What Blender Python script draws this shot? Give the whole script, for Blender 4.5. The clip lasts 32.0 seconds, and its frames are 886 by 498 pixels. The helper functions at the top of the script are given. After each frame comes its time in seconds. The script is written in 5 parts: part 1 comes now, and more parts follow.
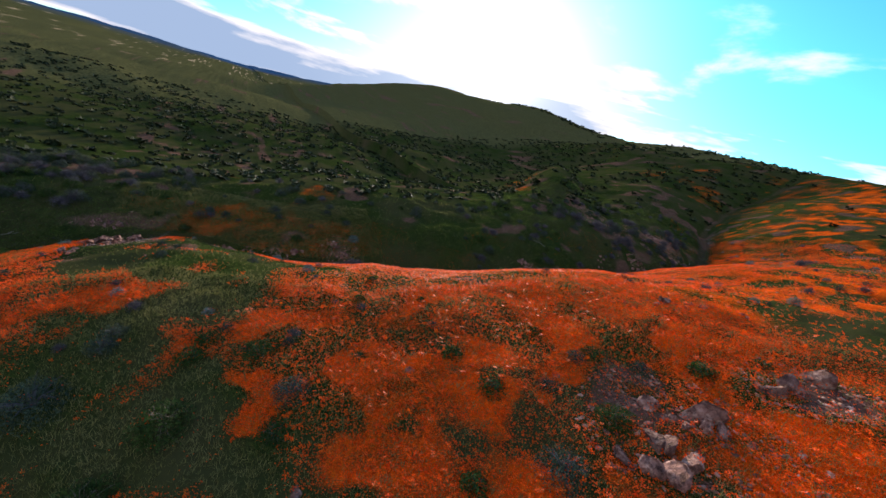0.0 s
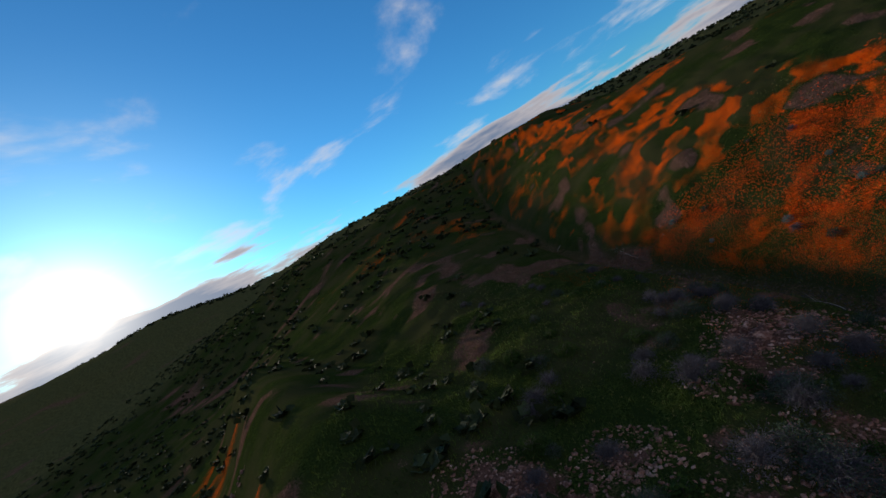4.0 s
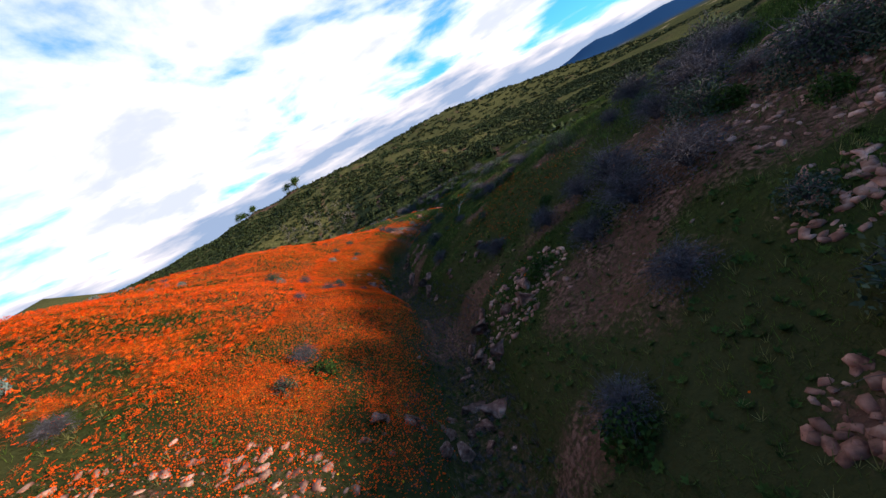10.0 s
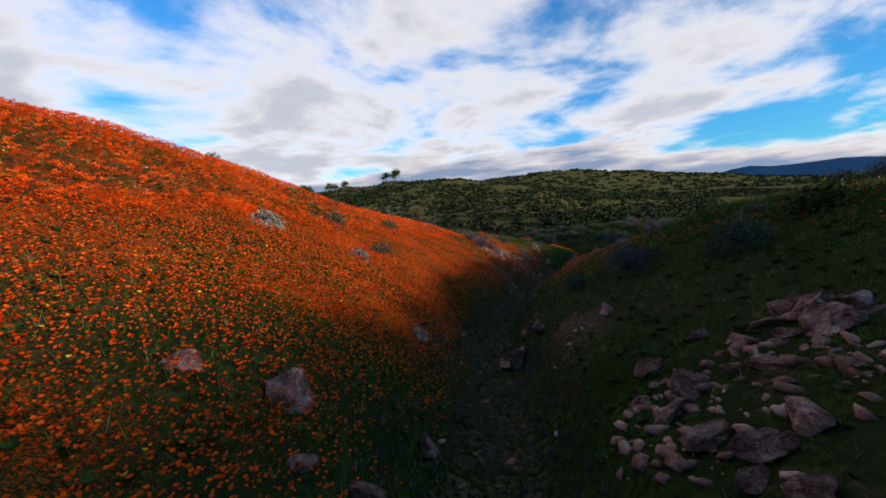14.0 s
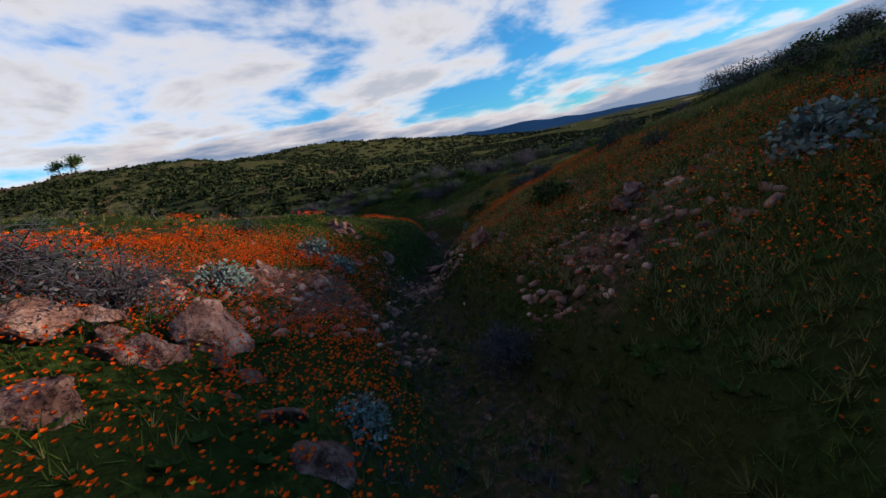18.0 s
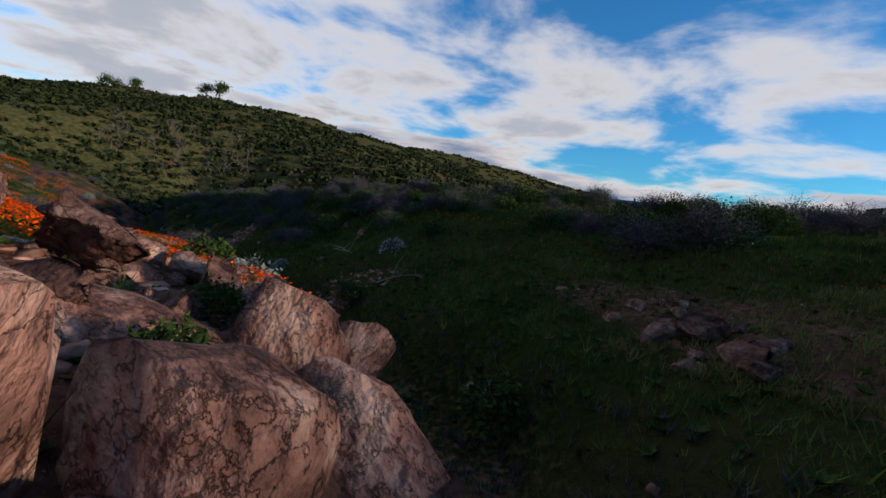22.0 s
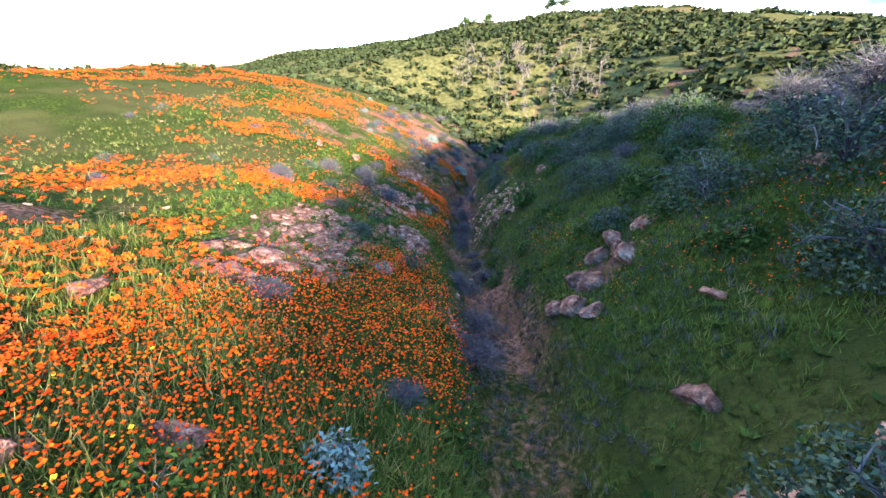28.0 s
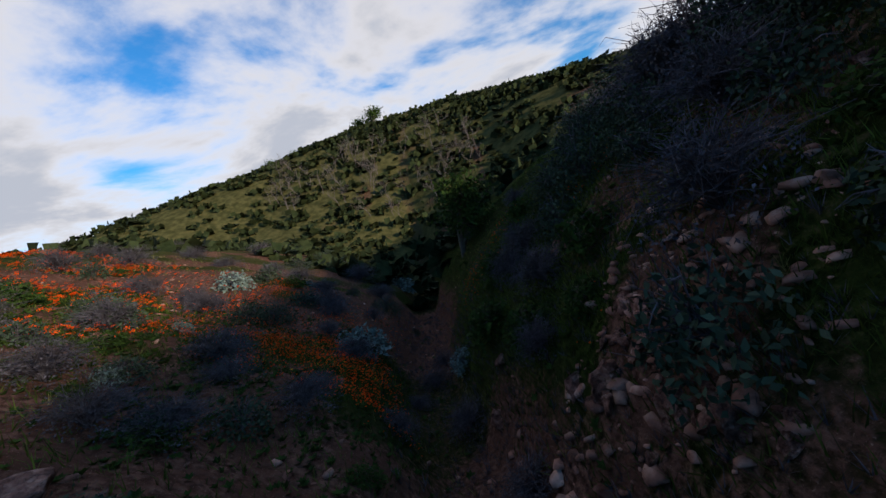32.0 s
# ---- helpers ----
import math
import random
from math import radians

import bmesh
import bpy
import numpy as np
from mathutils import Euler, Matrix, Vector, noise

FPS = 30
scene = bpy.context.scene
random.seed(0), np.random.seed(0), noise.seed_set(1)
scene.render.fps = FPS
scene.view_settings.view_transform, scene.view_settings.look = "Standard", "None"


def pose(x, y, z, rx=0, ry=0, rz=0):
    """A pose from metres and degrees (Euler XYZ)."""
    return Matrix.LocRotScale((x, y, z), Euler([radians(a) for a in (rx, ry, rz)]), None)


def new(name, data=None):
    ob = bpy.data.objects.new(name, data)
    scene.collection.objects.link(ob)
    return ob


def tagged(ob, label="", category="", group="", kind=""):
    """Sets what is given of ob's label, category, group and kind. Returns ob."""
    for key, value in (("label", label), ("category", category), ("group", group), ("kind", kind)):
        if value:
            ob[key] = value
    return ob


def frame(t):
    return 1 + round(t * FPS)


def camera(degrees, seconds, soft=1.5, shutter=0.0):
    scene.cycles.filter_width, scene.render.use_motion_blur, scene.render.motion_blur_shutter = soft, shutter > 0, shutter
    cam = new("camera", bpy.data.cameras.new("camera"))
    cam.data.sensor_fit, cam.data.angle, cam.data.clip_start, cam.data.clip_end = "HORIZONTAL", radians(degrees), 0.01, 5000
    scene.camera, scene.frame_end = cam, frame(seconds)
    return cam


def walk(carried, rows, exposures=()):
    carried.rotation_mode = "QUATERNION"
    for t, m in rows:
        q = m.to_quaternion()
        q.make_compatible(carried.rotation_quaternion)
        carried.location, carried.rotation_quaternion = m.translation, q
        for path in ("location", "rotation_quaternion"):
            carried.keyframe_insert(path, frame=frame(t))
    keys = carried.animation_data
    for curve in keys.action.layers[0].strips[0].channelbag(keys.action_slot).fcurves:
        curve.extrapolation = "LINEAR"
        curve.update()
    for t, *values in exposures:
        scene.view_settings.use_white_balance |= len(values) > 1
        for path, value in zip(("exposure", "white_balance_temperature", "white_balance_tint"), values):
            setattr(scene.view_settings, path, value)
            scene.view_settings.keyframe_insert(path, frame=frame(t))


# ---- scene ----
SECONDS = 32.0
cam = camera(96.8, SECONDS)
# seconds, place in metres, turn in degrees
PATH = [
    (0, -48.00, 79.57, -1.60, 72.92, -14.76, -116.05),
    (0.5, -40.91, 75.37, -2.31, 74.64, -8.85, -118.22),
    (1, -33.48, 71.78, -2.55, 76.32, -4.13, -122.75),
    (1.5, -25.45, 67.31, -2.87, 77.82, 2.56, -128.01),
    (2, -18.49, 62.39, -3.04, 79.77, 8.28, -134.17),
    (2.5, -11.82, 56.15, -2.47, 81.84, 13.47, -141.04),
    (3, -6.45, 49.31, -1.31, 84.26, 17.54, -146.20),
    (3.5, -2.24, 41.99, 0.57, 86.97, 22.21, -151.57),
    (4, 1.31, 34.05, 3.20, 85.57, 29.26, -164.66),
    (4.5, 3.44, 24.70, 5.03, 62.67, 45.47, 147.94),
    (6.5, 0.01, 0.00, 0.01, 49.97, 19.41, 37.00),
    (7, -1.99, 0.19, -2.09, 54.96, 18.72, 30.73),
    (7.5, -3.89, 0.94, -3.75, 59.49, 19.03, 25.46),
    (8, -5.99, 2.58, -5.01, 63.35, 20.35, 19.53),
    (8.5, -8.00, 4.22, -5.99, 66.28, 22.66, 11.95),
    (9, -9.90, 6.21, -6.74, 68.65, 24.83, 3.72),
    (9.5, -11.59, 9.08, -7.62, 71.72, 25.96, -4.27),
    (10, -12.73, 12.22, -8.41, 75.47, 26.94, -9.81),
    (10.5, -13.44, 15.53, -9.28, 77.29, 19.82, -7.80),
    (11, -13.42, 19.48, -10.16, 77.26, 11.39, -3.44),
    (11.5, -13.63, 22.79, -10.96, 77.54, 3.19, 0.87),
    (12, -13.82, 26.01, -11.72, 77.86, -0.67, 3.26),
    (12.5, -14.15, 29.46, -12.18, 78.94, -0.68, 3.32),
    (13, -14.56, 33.25, -12.80, 80.66, 0.64, 4.02),
    (13.5, -15.14, 36.93, -13.23, 83.13, 2.11, 4.32),
    (14, -15.41, 40.86, -13.25, 85.53, 4.84, 4.88),
    (14.5, -15.66, 44.14, -13.17, 83.14, 15.81, -6.50),
    (15, -15.88, 46.93, -13.18, 77.38, 26.26, -22.69),
    (15.5, -15.92, 49.71, -13.32, 73.69, 30.48, -34.39),
    (17.5, -14.13, 61.45, -14.67, 75.36, 17.77, -33.14),
    (18, -13.38, 64.37, -15.15, 77.29, 12.27, -28.89),
    (18.5, -12.23, 67.31, -15.54, 78.67, 3.41, -17.91),
    (19, -11.24, 69.95, -15.85, 79.69, -2.76, -6.75),
    (19.5, -10.41, 73.01, -16.19, 81.54, 6.92, -12.89),
    (20, -9.93, 75.38, -16.37, 81.70, 24.58, -29.72),
    (20.5, -8.84, 78.13, -16.52, 76.01, 40.16, -45.72),
    (21, -7.30, 81.23, -16.76, 78.70, 30.78, -41.32),
    (21.5, -5.99, 83.68, -17.06, 81.73, 11.03, -28.39),
    (22, -5.23, 85.58, -17.50, 82.61, -7.24, -12.80),
    (22.5, -4.52, 87.39, -17.67, 81.97, -29.66, 7.80),
    (23, -3.83, 89.37, -17.74, 74.16, -45.30, 39.67),
    (23.5, -3.45, 91.10, -17.84, 64.85, -45.44, 65.86),
    (24, -4.04, 93.29, -18.22, 66.39, -30.87, 63.46),
    (24.5, -4.75, 95.03, -18.55, 69.25, -18.54, 59.65),
    (25, -5.90, 96.62, -18.35, 69.40, -12.34, 58.52),
    (25.5, -7.19, 98.39, -18.13, 68.82, -10.36, 52.72),
    (26, -8.71, 100.38, -18.24, 67.99, -8.71, 45.36),
    (26.5, -10.02, 102.30, -18.64, 67.37, -5.75, 38.01),
    (28.5, -17.14, 114.12, -20.15, 70.79, -0.63, 30.87),
    (29, -19.24, 117.34, -21.11, 73.91, -1.93, 31.19),
    (29.5, -21.53, 121.03, -21.91, 76.75, -1.80, 30.84),
    (30, -23.66, 124.68, -22.76, 79.46, -0.01, 30.00),
    (30.5, -25.49, 128.13, -23.26, 82.33, 2.01, 28.58),
    (31, -27.47, 131.67, -23.38, 84.15, 5.07, 24.13),
    (31.5, -29.61, 135.50, -23.62, 84.97, 11.67, 16.89),
    (32, -31.48, 138.87, -23.77, 85.30, 17.86, 7.51),
]
EXPOSURES = [(0.0, 1.6), (1.0, 0.8), (2.0, 0.4), (4.5, 0.4), (6.5, 3.0), (8.0, 2.8), (9.0, 2.2), (11.0, 1.15), (14.0, 0.98), (17.5, 0.85), (20.5, 0.8), (22.0, 0.65), (23.0, 0.8), (26.0, 1.1), (28.5, 4.2), (29.2, 3.9), (30.0, 2.25), (31.0, 1.15), (32.0, 0.85)]
walk(cam, [(t, pose(x, y, z, rx, ry, rz)) for t, x, y, z, rx, ry, rz in PATH], EXPOSURES)

# ---- daylight: a low sun behind the near slope, a broken cloud deck ----
SUN_DIR = Vector((0.843, -0.508, 0.185)).normalized()      # from the ground towards the sun


def node(tree, kind, at=None, **values):
    n = tree.nodes.new(kind)
    for key, value in values.items():
        setattr(n, key, value)
    return n


def make_world():
    world = bpy.data.worlds.new("sky")
    scene.world = world
    world.use_nodes = True
    nt = world.node_tree
    nt.nodes.clear()
    L = nt.links.new
    coord = node(nt, "ShaderNodeTexCoord")
    sky = node(nt, "ShaderNodeTexSky", sky_type="NISHITA", sun_disc=False)
    sky.sun_elevation = math.asin(SUN_DIR.z)
    sky.sun_rotation = math.atan2(SUN_DIR.x, SUN_DIR.y)
    sky.ozone_density = 4.0
    sky.dust_density = 0.4
    # flat deck of cloud: direction divided by its height gives the deck's plan
    sep = node(nt, "ShaderNodeSeparateXYZ")
    L(coord.outputs["Generated"], sep.inputs[0])
    up = node(nt, "ShaderNodeMath", operation="MAXIMUM")
    L(sep.outputs[2], up.inputs[0])
    up.inputs[1].default_value = 0.0
    lift = node(nt, "ShaderNodeMath", operation="ADD")
    L(up.outputs[0], lift.inputs[0])
    lift.inputs[1].default_value = 0.16
    div = node(nt, "ShaderNodeVectorMath", operation="DIVIDE")
    comb = node(nt, "ShaderNodeCombineXYZ")
    for i in range(3):
        L(lift.outputs[0], comb.inputs[i])
    L(coord.outputs["Generated"], div.inputs[0])
    L(comb.outputs[0], div.inputs[1])
    flat = node(nt, "ShaderNodeVectorMath", operation="MULTIPLY")
    flat.inputs[1].default_value = (1.0, 1.0, 0.0)
    L(div.outputs[0], flat.inputs[0])
    big = node(nt, "ShaderNodeTexNoise", noise_dimensions="3D")
    big.inputs["Scale"].default_value = 1.25
    big.inputs["Detail"].default_value = 9.0
    big.inputs["Roughness"].default_value = 0.56
    big.inputs["Distortion"].default_value = 0.25
    L(flat.outputs[0], big.inputs["Vector"])
    # more cloud down the valley, clear blue over the sun's side
    side = node(nt, "ShaderNodeVectorMath", operation="DOT_PRODUCT")
    side.inputs[1].default_value = (-0.06, 0.09, 0.0)
    L(coord.outputs["Generated"], side.inputs[0])
    add = node(nt, "ShaderNodeMath", operation="ADD")
    L(big.outputs[0], add.inputs[0])
    L(side.outputs["Value"], add.inputs[1])
    cover = node(nt, "ShaderNodeMapRange", interpolation_type="SMOOTHSTEP")
    cover.inputs[1].default_value = 0.44
    cover.inputs[2].default_value = 0.66
    L(add.outputs[0], cover.inputs[0])
    high = node(nt, "ShaderNodeMapRange", interpolation_type="SMOOTHSTEP")
    high.inputs[1].default_value, high.inputs[2].default_value, high.inputs[3].default_value, high.inputs[4].default_value = 0.60, 0.90, 1.0, 0.55
    L(sep.outputs[2], high.inputs[0])
    thin = node(nt, "ShaderNodeMath", operation="MULTIPLY")
    L(cover.outputs[0], thin.inputs[0])
    L(high.outputs[0], thin.inputs[1])
    thick = node(nt, "ShaderNodeMapRange", interpolation_type="SMOOTHSTEP")
    thick.inputs[1].default_value = 0.51
    thick.inputs[2].default_value = 0.72
    L(add.outputs[0], thick.inputs[0])
    shade = node(nt, "ShaderNodeMix", data_type="RGBA")
    shade.inputs[6].default_value = (1.0, 0.93, 0.89, 1)
    shade.inputs[7].default_value = (0.47, 0.50, 0.58, 1)
    L(thick.outputs[0], shade.inputs[0])
    gain = node(nt, "ShaderNodeVectorMath", operation="SCALE")
    gain.inputs[3].default_value = CLOUD_GAIN
    L(shade.outputs[2], gain.inputs[0])
    skyg = node(nt, "ShaderNodeVectorMath", operation="MULTIPLY")
    skyg.inputs[1].default_value = SKY_GAIN
    L(sky.outputs[0], skyg.inputs[0])
    mix = node(nt, "ShaderNodeMix", data_type="RGBA")
    L(thin.outputs[0], mix.inputs[0])
    L(skyg.outputs[0], mix.inputs[6])
    L(gain.outputs[0], mix.inputs[7])
    # long grey-blue bank low over the horizon, its edge lit
    stretch = node(nt, "ShaderNodeVectorMath", operation="MULTIPLY")
    stretch.inputs[1].default_value = (2.2, 2.2, 13.0)
    L(coord.outputs["Generated"], stretch.inputs[0])
    bank = node(nt, "ShaderNodeTexNoise")
    bank.inputs["Scale"].default_value, bank.inputs["Detail"].default_value, bank.inputs["Roughness"].default_value = 1.0, 8.0, 0.55
    L(stretch.outputs[0], bank.inputs["Vector"])
    low = node(nt, "ShaderNodeMapRange", interpolation_type="SMOOTHSTEP")
    low.inputs[1].default_value, low.inputs[2].default_value, low.inputs[3].default_value, low.inputs[4].default_value = 0.02, 0.26, 0.16, -0.22
    L(sep.outputs[2], low.inputs[0])
    both = node(nt, "ShaderNodeMath", operation="ADD")
    L(bank.outputs[0], both.inputs[0])
    L(low.outputs[0], both.inputs[1])
    bcover = node(nt, "ShaderNodeMapRange", interpolation_type="SMOOTHSTEP")
    bcover.inputs[1].default_value, bcover.inputs[2].default_value = 0.50, 0.57
    L(both.outputs[0], bcover.inputs[0])
    bcol = node(nt, "ShaderNodeValToRGB")
    e = bcol.color_ramp.elements
    e[0].position, e[0].color = 0.50, (1.0, 0.88, 0.84, 1)
    e[1].position, e[1].color = 0.64, (0.26, 0.34, 0.50, 1)
    L(both.outputs[0], bcol.inputs[0])
    bgain = node(nt, "ShaderNodeVectorMath", operation="SCALE")
    bgain.inputs[3].default_value = CLOUD_GAIN * 0.85
    L(bcol.outputs[0], bgain.inputs[0])
    mix2 = node(nt, "ShaderNodeMix", data_type="RGBA")
    L(bcover.outputs[0], mix2.inputs[0])
    L(mix.outputs[2], mix2.inputs[6])
    L(bgain.outputs[0], mix2.inputs[7])
    mix = mix2
    # bright aureole of the veiled sun
    dot = node(nt, "ShaderNodeVectorMath", operation="DOT_PRODUCT")
    dot.inputs[1].default_value = SUN_DIR
    L(coord.outputs["Generated"], dot.inputs[0])
    pos = node(nt, "ShaderNodeMath", operation="MAXIMUM")
    L(dot.outputs["Value"], pos.inputs[0])
    pos.inputs[1].default_value = 0.0
    glow = None
    for power, strength in ((2600.0, 150.0), (300.0, 14.0), (30.0, 3.0)):
        pw = node(nt, "ShaderNodeMath", operation="POWER")
        L(pos.outputs[0], pw.inputs[0])
        pw.inputs[1].default_value = power
        ml = node(nt, "ShaderNodeMath", operation="MULTIPLY")
        L(pw.outputs[0], ml.inputs[0])
        ml.inputs[1].default_value = strength
        if glow:
            s = node(nt, "ShaderNodeMath", operation="ADD")
            L(glow.outputs[0], s.inputs[0])
            L(ml.outputs[0], s.inputs[1])
            glow = s
        else:
            glow = ml
    tint = node(nt, "ShaderNodeVectorMath", operation="SCALE")
    tint.inputs[0].default_value = (1.0, 0.93, 0.80)
    L(glow.outputs[0], tint.inputs[3])
    total = node(nt, "ShaderNodeVectorMath", operation="ADD")
    L(mix.outputs[2], total.inputs[0])
    L(tint.outputs[0], total.inputs[1])
    bg = node(nt, "ShaderNodeBackground")
    bg.inputs[1].default_value = SKY_STRENGTH
    L(total.outputs[0], bg.inputs[0])
    L(bg.outputs[0], node(nt, "ShaderNodeOutputWorld").inputs[0])


SKY_STRENGTH = 0.05
SKY_GAIN = (0.85, 2.1, 2.65)
CLOUD_GAIN = 12.0
make_world()
sun = new("sun", bpy.data.lights.new("sun", "SUN"))
sun.data.energy, sun.data.angle, sun.data.color = 3.0, radians(4.0), (1.0, 0.84, 0.66)
sun.matrix_world = Matrix.Translation((0, 0, 60)) @ (-SUN_DIR).to_track_quat("-Z", "Y").to_matrix().to_4x4()

# ---- lie of the land ----
# the gully: stations down the valley, its middle, its bed, and the reach of the slopes on both sides
ST_Y = np.array([-400, -140, -95, -48, -17, -8, 1, 17, 22, 30, 41, 56, 67, 75, 84, 96, 105, 117, 129, 145, 165, 195, 260, 600.0])
ST_X = np.array([60.0, 34, 22, 14, 3.5, -3.0, -9.0, -14.3, -13.2, -12.9, -15.6, -15.2, -11.7, -10.2, -2.3, -5.6, -10.4, -17.2, -24.8, -33.5, -38, -43, -43, -60])
ST_Z = np.array([40.0, 14, 8.0, -1.5, -9.0, -11.4, -13.0, -14.6, -15.0, -15.6, -16.9, -17.5, -18.2, -18.7, -19.7, -21.2, -22.4, -24.6, -26.6, -28.4, -29, -29, -29, -30])
ST_R = np.array([10.0, 9, 8, 7, 5.5, 5.4, 5.3, 5.3, 5.3, 5.4, 5.6, 5.7, 4.6, 3.7, 3.4, 4.8, 6.0, 7.0, 7.2, 7.8, 8.4, 8, 8, 8])     # rise of the shaded side
ST_RL = np.array([25.0, 25, 20, 16, 12, 10, 9, 9, 9, 9, 10, 10, 10, 10, 11, 13, 9, 6.5, 6, 5.5, 6.5, 12, 20, 20])
ST_L = np.array([10.0, 9, 8, 9, 10, 10.5, 11, 12.5, 12.6, 12.4, 12.4, 12.9, 12.2, 10.4, 6.5, 3.8, 5.0, 6.0, 8.5, 12.0, 12, 8, 8, 8])       # rise of the poppy side
ST_B = np.array([0.3, 0.3, 0.3, 0.4, 0.5, 0.6, 0.7, 0.8, 0.9, 1, 1.2, 1.0, 0.8, 0.8, 1.3, 1.2, 0.8, 0.8, 0.9, 1.1, 1, 0.8, 0.5, 0.3])     # cut bank


def lattice(ix, iy, seed):
    n = (ix * 374761393 + iy * 668265263 + seed * 974634777) & 0xFFFFFFFF
    n = ((n ^ (n >> 13)) * 1274126177) & 0xFFFFFFFF
    return ((n ^ (n >> 16)) & 0xFFFF) / 65535.0


def vnoise(x, y, seed=0):
    """Smooth value noise, 0 to 1."""
    fx, fy = np.floor(x), np.floor(y)
    ix, iy = fx.astype(np.int64), fy.astype(np.int64)
    u, v = x - fx, y - fy
    u, v = u * u * (3 - 2 * u), v * v * (3 - 2 * v)
    a, b = lattice(ix, iy, seed), lattice(ix + 1, iy, seed)
    c, d = lattice(ix, iy + 1, seed), lattice(ix + 1, iy + 1, seed)
    return (a * (1 - u) + b * u) * (1 - v) + (c * (1 - u) + d * u) * v


def fbm(x, y, octaves=4, seed=0):
    s, amp, total = 0.0, 1.0, 0.0
    for o in range(octaves):
        s = s + amp * vnoise(x * 2**o + 17.3 * o, y * 2**o - 9.1 * o, seed + o)
        total += amp
        amp *= 0.5
    return s / total


def smooth_at(y, values):
    """Stations joined smoothly: a running mean of the straight line between them."""
    return sum(np.interp(y + d, ST_Y, values) for d in (-4, -2, 0, 2, 4)) / 5


def step(a, b, v):
    k = np.clip((v - a) / (b - a), 0, 1)
    return k * k * (3 - 2 * k)


def gully_u(x, y):
    """Distance across from the gully's middle; below 0 on the poppy side."""
    return x - smooth_at(y, ST_X) - 0.9 * (fbm(y * 0.16, y * 0 + 3.0, 2, 41) - 0.5)


RIDGE_X = np.array([-420, -250, -200, -130, -97, -63, -33, -6, 30, 80, 160.0])
RIDGE_Z = np.array([0, 1, 3, 5.5, 6.8, 9.0, 7.4, 3.6, -4, -12, -16.0])


def ridge(ground_z, crest, off, width):
    """Raises the ground to a crest line; off: distance from that line."""
    k = np.exp(-(off / width)**2)
    return ground_z + np.maximum(crest - ground_z, 0) * k


def height(x, y):
    x, y = np.asarray(x, float), np.asarray(y, float)
    u = gully_u(x, y)
    d = np.abs(u)
    bed = smooth_at(y, ST_Z)
    left = u < 0
    e = np.maximum(d - 0.6, 0)
    bank = np.where(left, 1.0, 0.6) * smooth_at(y, ST_B) * step(0.5, 1.7, d + 0.5 * (fbm(x * 0.5, y * 0.5, 2, 5) - 0.5))
    rise_l = 1.2 * smooth_at(y, ST_L) * (1 - np.exp(-e / 21.0))
    rise_l = rise_l - 0.055 * np.maximum(d - 42, 0) - 0.0004 * np.maximum(d - 42, 0)**2 * (d < 140)
    rise_r = smooth_at(y, ST_R) * (1 - np.exp(-e / smooth_at(y, ST_RL)))
    rise_r = rise_r - 0.13 * np.maximum(d - 15, 0) * step(15, 30, d)
    rise = np.where(left, rise_l, np.maximum(rise_r, -14.0))
    rise = np.maximum(rise, -14.0)
    near = bed + bank + rise
    # folds and lumps
    near = near + 1.6 * (fbm(x * 0.06, y * 0.06, 3, 11) - 0.5) * step(2, 14, d) + 0.6 * (fbm(x * 0.35, y * 0.35, 3, 21) - 0.5) * step(0.3, 2.5, d) + 0.8 * (fbm(x * 0.3, y * 0.3, 3, 23) - 0.5) * step(4, 9, u) + (0.16 + 0.22 * step(112, 125, y)) * (fbm(x * 1.1, y * 1.1, 3, 31) - 0.5)
    # the wide country round it: rolling ground, the hill that closes the valley, the ranges behind
    r = np.hypot(x + 15, y - 60)
    th = np.arctan2(-(x + 15), y - 60)
    wide = -27 + 16 * fbm(x * 0.008 + 3, y * 0.008 + 1, 4, 51) + 0.012 * r
    wide = np.where(y < 30, wide + 4 + 0.045 * np.maximum(30 - y, 0), wide)
    rough = 0.9 * (fbm(x * 0.22, y * 0.22, 3, 63) - 0.5)
    crest = np.interp(x, RIDGE_X, RIDGE_Z) + 3.0 * (fbm(x * 0.03, y * 0.0 + 2, 3, 53) - 0.5) + 3.5 * (fbm(x * 0.08, y * 0.0 + 4, 3, 52) - 0.5)
    wide = ridge(wide, crest, y - 268 - 0.10 * np.abs(x + 60), 62.0)
    wide = ridge(wide, 25 - 0.00040 * (x - 60)**2 + 9 * (fbm(x * 0.011, y * 0.0 + 5, 4, 54) - 0.5), y - 490 - 0.15 * (x - 60), 120.0)
    wide = ridge(wide, 9 - 0.0010 * (x - 70)**2 + 8 * (fbm(x * 0.03, y * 0.0 + 7, 3, 55) - 0.5), y + 78 + 0.25 * x, 40.0)
    wide = ridge(wide, 31 - 0.00012 * (x - 60)**2 + 9 * (fbm(x * 0.013, y * 0.0 + 9, 4, 56) - 0.5), y + 330 + 0.1 * x, 120.0)
    for hx, hy, top, reach in ((329, -204, 42, 120), (150, -300, 36, 130), (520, -190, 52, 150), (30, -330, 34, 110), (2, -128, 25, 46), (64, -120, 12, 44)):
        wide = ridge(wide, top + 14 * (fbm(x * 0.012, y * 0.012, 4, 58) - 0.5), np.hypot(x - hx, y - hy), reach)
    wide = wide + 4.5 * (fbm(x * 0.03, y * 0.03, 4, 57) - 0.5) + rough
    edge = step(30, 80, np.maximum(d - (17 - 9 * np.tanh(u / 40)), 0) + np.maximum(np.maximum(1.6 * (y - 160), -30 - y), 0))
    out = near * (1 - edge) + wide * edge
